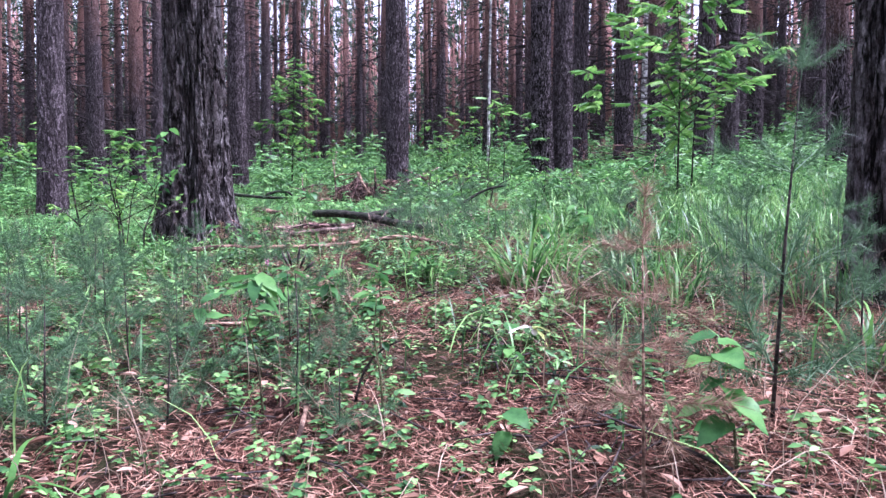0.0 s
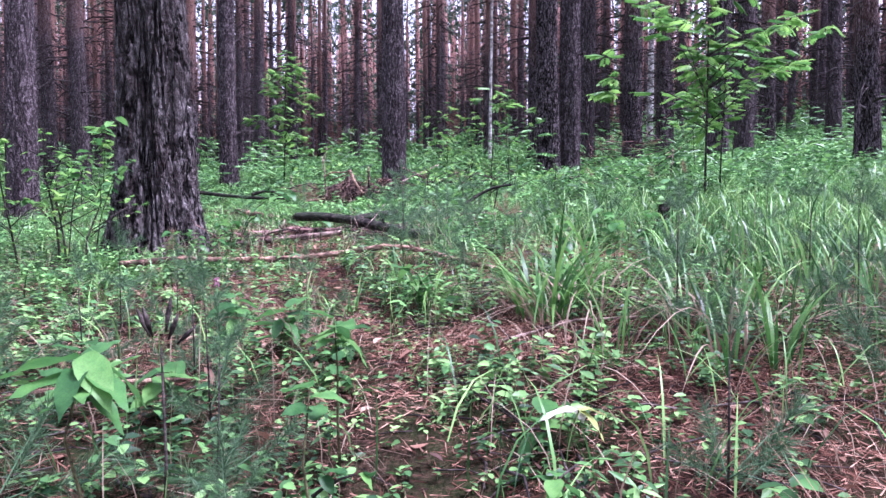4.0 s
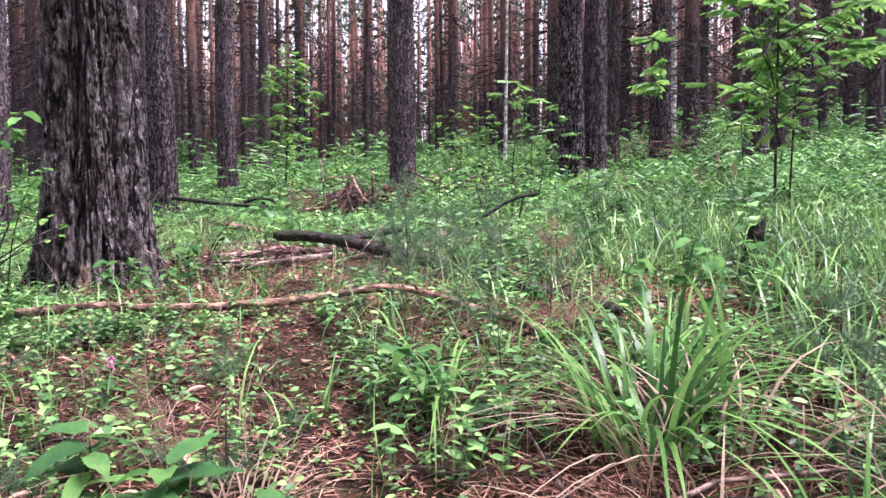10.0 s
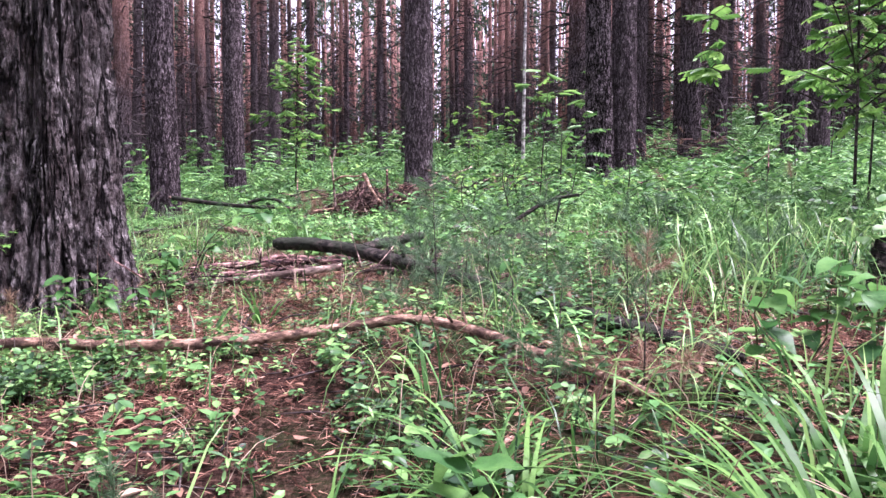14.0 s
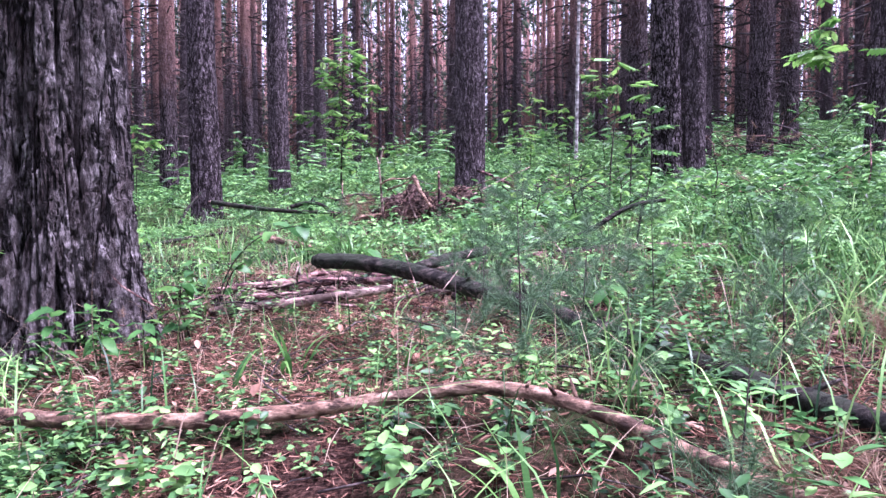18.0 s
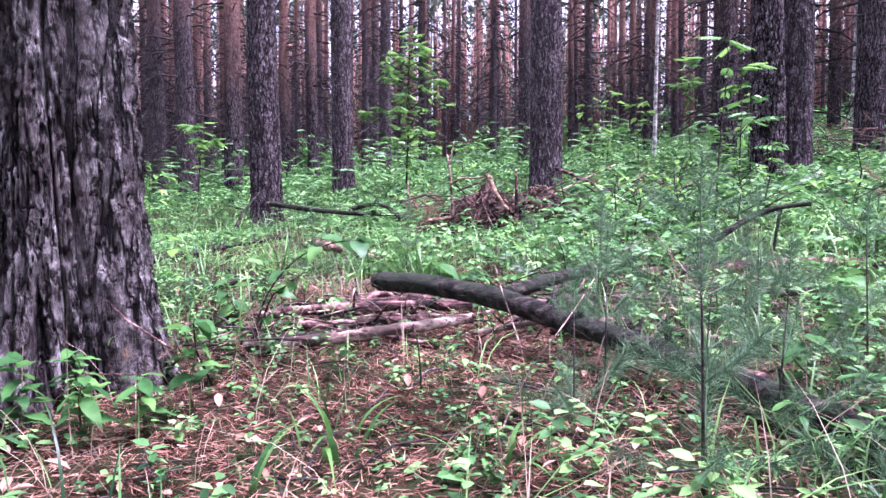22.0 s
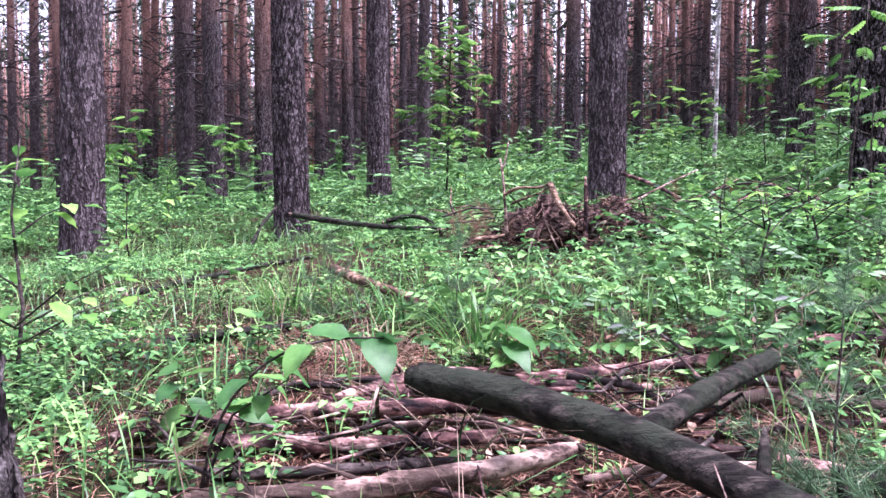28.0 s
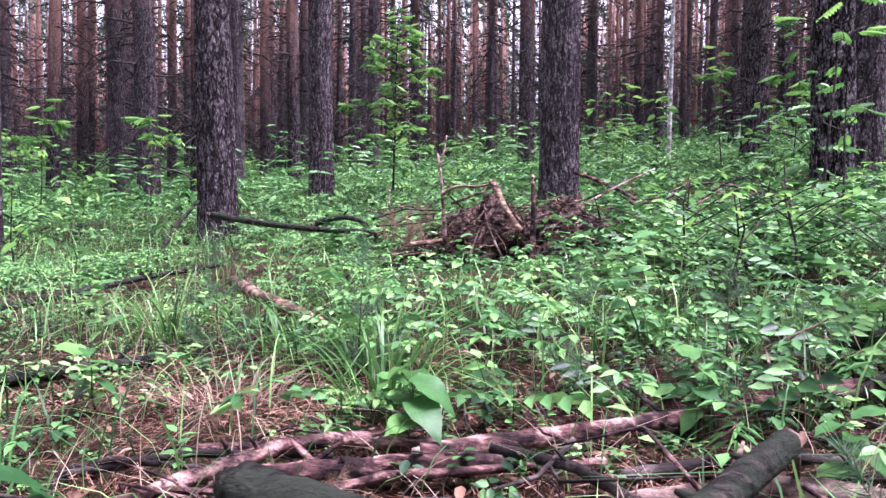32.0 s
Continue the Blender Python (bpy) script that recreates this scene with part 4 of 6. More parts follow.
SEEDLING_LABEL = "thin pine seedling with fine grey-green needles"
for k, (x, y, h) in enumerate([(-1.79, 3.9, 0.55), (-1.08, 3.05, 0.45), (-0.32, 2.5, 0.30), (-1.4, 3.3, 0.5), (-0.75, 3.7, 0.45), (1.10, 2.38, 1.15), (-0.3, 7.72, 0.75), (-0.62, 8.34, 0.40),
                                (-0.52, 9.38, 0.6), (-0.97, 11.1, 0.42), (-0.44, 11.1, 0.42), (1.16, 4.6, 0.6), (-1.3, 4.85, 0.42), (-0.66, 4.95, 0.36),
                                (0.73, 7.74, 0.55), (-2.1, 4.4, 0.6), (-2.5, 5.1, 0.5), (1.9, 4.4, 0.6), (2.1, 5.2, 0.6), (0.2, 6.6, 0.4), (-1.95, 11.3, 0.55), (0.35, 9.9, 0.55), (0.3, 11.6, 0.5),
                                (1.2, 8.9, 0.55), (1.7, 8.2, 0.6), (-3.0, 12.0, 0.5), (2.4, 6.4, 0.6),
                                (-1.62, 2.9, 0.46), (-1.3, 2.45, 0.5), (-1.95, 3.3, 0.52), (-0.95, 2.6, 0.34), (-0.55, 3.15, 0.4), (0.75, 3.0, 0.42), (1.55, 3.6, 0.6), (1.7, 2.9, 0.55),
                                (-1.55, 4.4, 0.45), (-1.0, 4.25, 0.4), (-1.75, 5.2, 0.5), (-2.2, 3.8, 0.55), (1.5, 5.6, 0.55), (2.0, 3.6, 0.6),
                                (-0.15, 8.6, 0.5), (-0.5, 8.75, 0.5), (0.1, 9.1, 0.5), (0.4, 8.6, 0.6), (0.1, 7.6, 0.42), (-0.02, 8.15, 0.5)]):
    pine_seedling(x, y, h, GREEN_TWIGS, 300 + k, "knee-high pine sapling with whorls of long needles" if h > 1 else SEEDLING_LABEL)
pine_seedling(0.50, 1.74, 0.68, BROWN_TWIGS, 350, "dead pine seedling with rusty brown drooping needles", 0.5, 0.95, "pine seedlings", BARE, 1.15, 4)
pine_seedling(0.52, 6.55, 0.46, BROWN_TWIGS, 351, "dead pine seedling with rusty brown needles", 0.2, 1.1)
pine_seedling(-1.03, 5.2, 0.14, BROWN_TWIGS, 353, "small dead pine seedling with bleached needles", 0.0, 1.1)
pine_seedling(-2.1, 6.9, 0.25, BROWN_TWIGS, 352, "dead pine seedling with rusty brown needles", 0.1, 1.0)


BLADE_BENDS = (0.15, 0.35, 0.55, 0.75, 0.95, 1.3)
BLADE_MESHES = {m: [mesh_of("blade", *blade(1.0, 0.036, b, 0.25, 8), m) for b in BLADE_BENDS] for m in (LUSH, STRAW)}


def tussock(x, y, count, L, W, spread, seed, material=LUSH, label="tussock of broad arching green grass blades", bends=(1, 6), group="tussocks"):
    g = np.random.default_rng(seed)
    t = thing("grass_tussock", pose(x, y, float(floor_z(x, y))), label, "grass", group)
    for q in range(count):
        yaw = g.uniform(0, 6.28)
        r = spread * math.sqrt(g.uniform(0, 1))
        ln = L * g.uniform(0.55, 1.1)
        wd = W * g.uniform(0.7, 1.2) / 0.036
        part("blade", BLADE_MESHES[material][int(g.integers(*bends))], t, "", pose(-math.sin(yaw) * r, math.cos(yaw) * r, -0.02, g.normal(-4, 8), 0, math.degrees(yaw + g.normal(0, 0.3))) @ Matrix.Diagonal((wd, ln, ln, 1)))
    return t


for k, (x, y, c, L, wd, sp) in enumerate([(0.60, 5.08, 70, 0.70, 0.023, 0.16), (-0.10, 5.8, 26, 0.38, 0.018, 0.14), (-0.10, 5.72, 14, 0.36, 0.018, 0.1), (-1.76, 11.05, 60, 0.72, 0.015, 0.16), (-1.86, 11.6, 40, 0.6, 0.013, 0.2), (-3.4, 12.16, 44, 0.7, 0.014, 0.18), (-2.6, 12.9, 40, 0.6, 0.013, 0.2),
                                          (-1.36, 8.1, 8, 0.30, 0.02, 0.12), (1.15, 3.95, 16, 0.55, 0.014, 0.12), (1.16, 4.5, 14, 0.6, 0.02, 0.12), (-0.03, 5.5, 24, 0.45, 0.018, 0.12), (0.85, 5.6, 30, 0.5, 0.024, 0.2),
                                          (-1.2, 2.05, 9, 0.45, 0.02, 0.06), (1.75, 2.9, 12, 0.5, 0.02, 0.08), (-2.75, 7.2, 20, 0.4, 0.015, 0.2), (0.95, 5.85, 26, 0.5, 0.02, 0.2), (1.5, 5.8, 26, 0.5, 0.018, 0.2),
                                          (-2.4, 11.7, 50, 0.5, 0.012, 0.25), (-2.95, 12.4, 50, 0.5, 0.012, 0.25), (2.3, 7.4, 30, 0.5, 0.015, 0.25), (3.2, 7.9, 50, 0.65, 0.015, 0.3), (4.2, 8.2, 50, 0.7, 0.015, 0.3),
                                          (4.8, 7.9, 40, 0.6, 0.015, 0.25), (1.6, 5.0, 20, 0.46, 0.013, 0.2), (2.2, 5.9, 28, 0.5, 0.013, 0.25), (1.9, 6.8, 28, 0.5, 0.013, 0.25), (2.8, 6.6, 28, 0.55, 0.013, 0.25), (1.3, 7.6, 26, 0.5, 0.013, 0.2), (0.2, 6.0, 16, 0.36, 0.012, 0.2), (-0.5, 5.5, 14, 0.34, 0.012, 0.2), (-1.6, 5.6, 20, 0.4, 0.012, 0.2), (-2.3, 6.1, 24, 0.45, 0.012, 0.25), (-0.85, 7.95, 6, 0.32, 0.016, 0.1)]):
    tussock(x, y, c, L, wd, sp, 400 + k, LUSH, "tussock of broad arching green grass blades", (2, 6))
for k, (x, y, c, L, wd, sp) in enumerate([(0.62, 5.0, 10, 0.8, 0.024, 0.12), (0.95, 5.2, 6, 0.75, 0.022, 0.1), (1.32, 3.95, 9, 0.6, 0.018, 0.06), (0.77, 4.19, 9, 0.55, 0.014, 0.06), (-1.52, 7.0, 2, 0.26, 0.018, 0.02), (-1.36, 6.7, 3, 0.3, 0.018, 0.03), (-0.28, 6.5, 4, 0.34, 0.02, 0.04), (-1.55, 7.75, 3, 0.3, 0.02, 0.03)]):
    tussock(x, y, c, L, wd, sp, 440 + k, LUSH, "few broad upright green grass blades", (0, 4))
tussock(0.75, 4.85, 40, 0.7, 0.010, 0.3, 450, STRAW, "patch of pale dry bent grass stalks", (4, 6))
tussock(0.6, 4.2, 22, 0.5, 0.008, 0.35, 454, STRAW, "patch of pale dry bent grass stalks", (4, 6))
tussock(1.3, 4.3, 26, 0.7, 0.010, 0.35, 455, STRAW, "patch of pale dry bent grass stalks", (4, 6))
tussock(-0.55, 4.75, 26, 0.3, 0.007, 0.12, 451, STRAW, "patch of pale dry bent grass stalks", (4, 6))
tussock(-2.35, 10.9, 60, 0.35, 0.007, 0.25, 452, STRAW, "patch of pale dry bent grass stalks", (3, 6))
tussock(-0.3, 11.5, 40, 0.3, 0.007, 0.2, 453, STRAW, "patch of pale dry bent grass stalks", (3, 6))


# ---- fallen wood ----
def fallen(name, pts, r0, r1, material, label, category, seed, stubs=0, lump=0.06, sides=12, step=0.03, end_label="broken end", end_material=PALEWOOD, group=""):
    """A log or branch along pts (x, y, height of its axis over the ground)."""
    P3 = [np.array((x, y, float(floor_z(x, y)) + h)) for x, y, h in pts]
    o = P3[0]
    t = thing(name, pose(*o), label, category, group)
    L = np.concatenate([[0], np.cumsum([np.linalg.norm(b - a) for a, b in zip(P3, P3[1:])])])
    rad = r0 + (r1 - r0) * L / L[-1]
    local = np.array([p - o for p in P3])
    part("stem", smooth(mesh_of("stem", *tube(local, rad, sides, lump, seed, step), material)), t)
    g = np.random.default_rng(seed)
    for k in range(stubs):
        s = g.uniform(0.12, 0.92)
        a = np.array([np.interp(s * L[-1], L, local[:, q]) for q in range(3)])
        r = r0 + (r1 - r0) * s
        d = np.array((g.normal(0, 1), g.normal(0, 0.6), abs(g.normal(0, 0.8)) + 0.1))
        d /= np.linalg.norm(d)
        ln = r * g.uniform(1.6, 4.5)
        part("branch_stub", mesh_of("branch_stub", *tube([a, a + d * ln * 0.6, a + d * ln], [r * 0.38, r * 0.3, r * 0.14], 6, 0.1, k), material), t)
    for tip, nxt, r in ((local[0], local[1], r0), (local[-1], local[-2], r1)):
        if r > 0.03:
            d = (tip - nxt) / np.linalg.norm(tip - nxt)
            part("broken_end", mesh_of("broken_end", *tube([tip - d * 0.02, tip + d * r * 0.17, tip + d * r * 0.22], [r * 0.8, r * 0.72, r * 0.3], 8, 0.12, seed), end_material), t, end_label)
    return t


POLE = [(-2.6, 7.0, 0.13), (-2.14, 7.01, 0.14), (-1.74, 7.01, 0.10), (-1.40, 7.01, 0.08), (-1.08, 7.09, 0.07), (-0.88, 7.13, 0.08), (-0.67, 7.16, 0.10), (-0.45, 7.16, 0.13), (-0.24, 7.11, 0.12), (-0.04, 6.99, 0.09),
        (0.07, 6.86, 0.08), (0.24, 6.71, 0.06), (0.39, 6.56, 0.05), (0.52, 6.35, 0.04)]
fallen("fallen_branch", POLE, 0.029, 0.020, BARE, "long curved barkless brown branch lying on needles", "branch", 1, 12, 0.08)
fallen("fallen_log", [(-1.72, 9.68, 0.30), (-1.40, 9.53, 0.30), (-1.0, 9.32, 0.265), (-0.55, 8.97, 0.165), (-0.12, 8.5, 0.105), (0.25, 7.98, 0.07), (0.62, 7.35, 0.05), (0.95, 6.75, 0.045)], 0.054, 0.040, DARKWOOD,
       "dark weathered log propped aslant over a stick pile", "log", 2, 9, 0.05, 16, 0.05, "sawn round end", DARKWOOD)
fallen("forked_limb", [(-0.52, 10.04, 0.29), (-0.75, 9.72, 0.295), (-0.92, 9.45, 0.275), (-1.0, 9.33, 0.255)], 0.034, 0.042, DARKWOOD, "grey forked limb crossing the dark log", "log", 3, 2, 0.04, 12, 0.05, "worn grey end")
PILE = [
    ([(-2.86, 9.62, 0.07), (-2.29, 9.86, 0.09), (-1.6, 10.0, 0.10), (-1.2, 10.02, 0.09)], 0.042, 0.036, REDBARK),
    ([(-2.6, 9.66, 0.04), (-1.97, 9.7, 0.05), (-1.45, 9.8, 0.06)], 0.04, 0.034, REDBARK),
    ([(-2.3, 9.25, 0.04), (-1.83, 9.33, 0.06), (-1.4, 9.48, 0.09), (-1.15, 9.66, 0.09)], 0.042, 0.034, PALEWOOD),
    ([(-2.2, 10.05, 0.06), (-1.9, 10.36, 0.09), (-1.6, 10.6, 0.06)], 0.028, 0.024, REDBARK),
    ([(-1.5, 10.45, 0.06), (-0.96, 10.66, 0.07), (-0.55, 10.82, 0.08), (-0.1, 11.0, 0.07), (0.4, 11.2, 0.06)], 0.038, 0.028, REDBARK),
    ([(-0.9, 10.18, 0.06), (-0.43, 10.26, 0.08), (-0.1, 10.15, 0.07), (0.2, 9.9, 0.05)], 0.04, 0.034, PALEWOOD),
    ([(-0.95, 9.85, 0.05), (-0.57, 9.72, 0.06), (-0.2, 9.48, 0.05), (0.2, 9.05, 0.04)], 0.04, 0.03, REDBARK),
    ([(-2.0, 10.2, 0.05), (-1.5, 10.34, 0.08), (-1.2, 10.42, 0.07)], 0.042, 0.034, REDBARK),
    ([(-1.25, 10.45, 0.1), (-1.0, 10.28, 0.12), (-0.75, 10.05, 0.06)], 0.024, 0.016, GREYTWIG),
    ([(-0.75, 9.6, 0.05), (-0.3, 9.15, 0.05), (0.1, 8.6, 0.04), (0.35, 8.2, 0.04)], 0.034, 0.026, REDBARK),
    ([(-2.35, 9.42, 0.04), (-1.9, 9.5, 0.05), (-1.55, 9.6, 0.05)], 0.026, 0.022, GREYTWIG),
]
g = np.random.default_rng(70)
for k in range(14):
    x, y, a, L = g.uniform(-2.4, 0.0), g.uniform(9.3, 10.6), g.normal(0.15, 0.3), g.uniform(0.5, 1.3)
    dx, dy = math.cos(a) * L / 2, math.sin(a) * L / 2
    r = g.uniform(0.010, 0.026)
    PILE.append(([(x - dx, y - dy, r), (x + g.normal(0, 0.04), y + g.normal(0, 0.04), 0.05 + r), (x + dx, y + dy, r + 0.02)], r, r * 0.7, (REDBARK, GREYTWIG, REDBARK, PALEWOOD)[k % 4]))
for k, (pts, r0, r1, mat) in enumerate(PILE):
    lab = {REDBARK: "thin log with flaking reddish bark in a stick pile", PALEWOOD: "pale peeling thin log in a stick pile", GREYTWIG: "thin grey dead stick in a stick pile"}[mat]
    fallen("stick", pts, r0 * 0.85, r1 * 0.8, mat, lab, "log", 10 + k, 5, 0.13, 10, 0.04, "splintered end", PALEWOOD, "stick pile")
OTHERS = [
    ([(-5.55, 16.5, 0.50), (-4.71, 16.31, 0.36), (-3.93, 16.17, 0.28), (-3.2, 16.1, 0.20)], 0.042, 0.024, DARKWOOD, "dry dark branch fallen beside a pine"),
    ([(-5.8, 15.8, 0.08), (-5.8, 16.2, 0.40), (-5.76, 16.62, 0.68)], 0.034, 0.02, DARKWOOD, "dark dead branch leaning on a pine foot"),
    ([(-4.1, 16.3, 0.34), (-3.69, 16.41, 0.42), (-3.4, 16.46, 0.25), (-3.3, 16.46, 0.05)], 0.036, 0.024, DARKWOOD, "crooked dead branch arched over the grass"),
    ([(-5.1, 12.5, 0.10), (-4.8, 13.1, 0.14), (-4.6, 13.7, 0.14), (-4.2, 14.4, 0.12)], 0.034, 0.02, DARKWOOD, "dark fallen branch half sunk in green herbs"),
    ([(-3.4, 12.95, 0.22), (-3.0, 12.55, 0.19), (-2.6, 12.2, 0.14), (-2.3, 11.95, 0.10)], 0.045, 0.04, BARE, "short brown barkless log in the grass"),
    ([(-3.7, 11.1, 0.05), (-3.4, 11.3, 0.06), (-3.1, 11.55, 0.05)], 0.04, 0.03, DARKWOOD, "short dark rotten stick in the litter"),
    ([(-0.05, 11.55, 0.04), (0.32, 11.35, 0.19), (0.55, 11.4, 0.31), (0.73, 11.45, 0.42), (0.95, 11.4, 0.46), (1.1, 11.35, 0.47)], 0.034, 0.016, DARKWOOD, "dark forked branch rising from the undergrowth"),
    ([(0.86, 11.42, 0.44), (0.82, 11.38, 0.25), (0.78, 11.33, 0.03)], 0.014, 0.009, DARKWOOD, "thin dark twig hanging from a branch"),
    ([(-0.2, 10.95, 0.07), (0.36, 11.05, 0.08), (1.05, 11.1, 0.08), (1.7, 11.0, 0.06)], 0.045, 0.04, REDBARK, "fallen log with reddish bark among herbs"),
    ([(0.0, 9.7, 0.05), (0.5, 10.1, 0.08), (1.0, 10.4, 0.06)], 0.03, 0.02, DARKWOOD, "dark dead stick among green herbs"),
    ([(-0.4, 16.68, 0.1), (-0.14, 16.68, 0.28), (0.39, 16.71, 0.58), (0.91, 16.72, 0.49), (1.38, 16.73, 0.26), (1.7, 16.75, 0.05)], 0.015, 0.009, GREYTWIG, "thin arching dead branch over the herbs"),
    ([(-1.0, 18.15, 0.72), (-0.71, 17.73, 0.62), (-0.44, 17.4, 0.48), (0.0, 17.0, 0.2)], 0.03, 0.022, REDBARK, "broken bough leaning against the root mound"),
    ([(-1.1, 16.1, 0.3), (-0.92, 16.27, 0.38), (-0.49, 16.64, 0.58), (0.0, 17.11, 0.74)], 0.014, 0.009, PALEWOOD, "pale dead branch slanting up through herbs"),
    ([(-1.7, 3.95, 0.03), (-1.35, 4.05, 0.05), (-1.0, 4.15, 0.03)], 0.016, 0.01, BARE, "small brown dead stick on the litter"),
    ([(-0.47, 2.02, 0.02), (-0.42, 2.3, 0.05), (-0.43, 2.5, 0.1)], 0.012, 0.007, BARE, "small brown dead stick on the litter"),
    ([(-0.85, 8.05, 0.03), (-0.84, 8.2, 0.1), (-0.76, 8.32, 0.22), (-0.68, 8.44, 0.30), (-0.56, 8.52, 0.42), (-0.53, 8.62, 0.5)], 0.004, 0.0015, PALEWOOD, "pale forked dry twig standing in the litter"),
    ([(-0.77, 8.31, 0.2), (-0.85, 8.38, 0.31), (-0.86, 8.46, 0.42), (-0.94, 8.55, 0.58)], 0.003, 0.001, PALEWOOD, "pale forked dry twig standing in the litter"),
    ([(-2.2, 7.25, 0.03), (-1.9, 7.1, 0.03), (-1.62, 7.0, 0.03)], 0.018, 0.014, BARE, "small brown dead stick on the litter"),
    ([(0.3, 4.5, 0.03), (0.7, 4.72, 0.06), (1.15, 4.8, 0.04)], 0.008, 0.006, PALEWOOD, "pale dry stalk lying in the grass"),
]
for k, (pts, r0, r1, mat, lab) in enumerate(OTHERS):
    fallen("dead_branch", pts, r0, r1, mat, lab, "branch", 40 + k, 3 if r0 > 0.025 else 1, 0.08, 8, 0.08)

# charred broken stump in the grass
SX, SY = 2.05, 7.74
stub = thing("charred_stump", pose(SX, SY, float(floor_z(SX, SY)) - 0.03, 0, 8, 20), "small charred black broken stump among herbs", "stump")
bm = bmesh.new()
bmesh.ops.create_cone(bm, cap_ends=True, segments=18, radius1=0.085, radius2=0.05, depth=0.40)
bmesh.ops.subdivide_edges(bm, edges=[e for e in bm.edges if abs(e.verts[0].co.z - e.verts[1].co.z) > 0.1], cuts=7)
for v in bm.verts:
    c = v.co * 14
    v.co.x *= 1 + 0.45 * noise.noise(c)
    v.co.y *= 1 + 0.45 * noise.noise(c + Vector((5, 0, 0)))
    v.co.z += 0.20 + (0.12 * noise.noise(Vector((v.co.x * 25, v.co.y * 25, 3))) if v.co.z > 0.19 else 0)
me = bpy.data.meshes.new("trunk")
bm.to_mesh(me)
bm.free()
me.materials.append(DARKWOOD)
part("trunk", me, stub)
part("splinter", mesh_of("splinter", *tube([(0.03, 0, 0.34), (0.045, 0.01, 0.42), (0.055, 0.0, 0.49)], [0.022, 0.015, 0.003], 6, 0, 0, 0.1), DARKWOOD), stub, "torn splinter")

# upturned root plate in front of the middle pine
RX, RY = -1.72, 15.05
root = thing("root_mound", pose(RX, RY, float(floor_z(RX, RY))) @ Matrix.Diagonal((1.06, 1.0, 0.98, 1)), "upturned root mound of brown soil with tangled bare roots", "stump")


def clod(name, cx, cy, rx, ry, rz, seed, label):
    bm = bmesh.new()
    bmesh.ops.create_icosphere(bm, subdivisions=5, radius=1.0)
    for v in bm.verts:
        c = v.co + Vector((seed * 3.3, 0, 0))
        f = 1 + 0.30 * noise.noise(c * 1.7) + 0.22 * noise.noise(c * 4.3) + 0.15 * noise.noise(c * 10.0) + 0.06 * noise.noise(c * 24.0)
        v.co = Vector((cx + v.co.x * rx * f, cy + v.co.y * ry * f, max(-0.12, v.co.z * rz * f)))
    me = bpy.data.meshes.new(name)
    bm.to_mesh(me)
    bm.free()
    me.materials.append(SOIL)
    return part(name, me, root, label)


clod("soil_mass", -0.08, 0.05, 0.44, 0.40, 0.56, 1, "crumbling brown soil")
clod("soil_mass", 0.56, 0.12, 0.52, 0.44, 0.54, 2, "crumbling brown soil")
clod("soil_mass", -0.5, 0.0, 0.36, 0.3, 0.24, 3, "crumbling brown soil")
g = np.random.default_rng(8)
for k in range(190):
    cx, rx, rz = ((-0.08, 0.46, 0.60), (0.56, 0.54, 0.58), (0.56, 0.54, 0.58), (-0.5, 0.38, 0.26))[k % 4]
    th, up = g.uniform(-1.2, 1.2), g.uniform(0.25, 1.0)
    c0, s0 = math.sqrt(max(0.0, 1 - up * up)) + 0.12, up
    p = np.array((cx + rx * math.sin(th) * c0, 0.05 - 0.42 * math.cos(th) * c0, rz * s0))
    d = np.array((math.sin(th) * 0.5 + g.normal(0, 0.7), -0.45 + g.normal(0, 0.3), g.normal(-0.25, 0.6)))
    ln, r = g.uniform(0.10, 0.38), g.uniform(0.003, 0.011)
    q = p + d * ln
    q[2] = max(q[2], 0.02)
    part("root", mesh_of("root", *tube([p, p + (q - p) * 0.35 + g.normal(0, 0.04, 3), p + (q - p) * 0.7 + g.normal(0, 0.05, 3), q], [r, r * 0.85, r * 0.6, r * 0.3], 5, 0.1, k), (BARE, REDBARK, GREYTWIG, BARE, SOIL)[k % 5]), root)
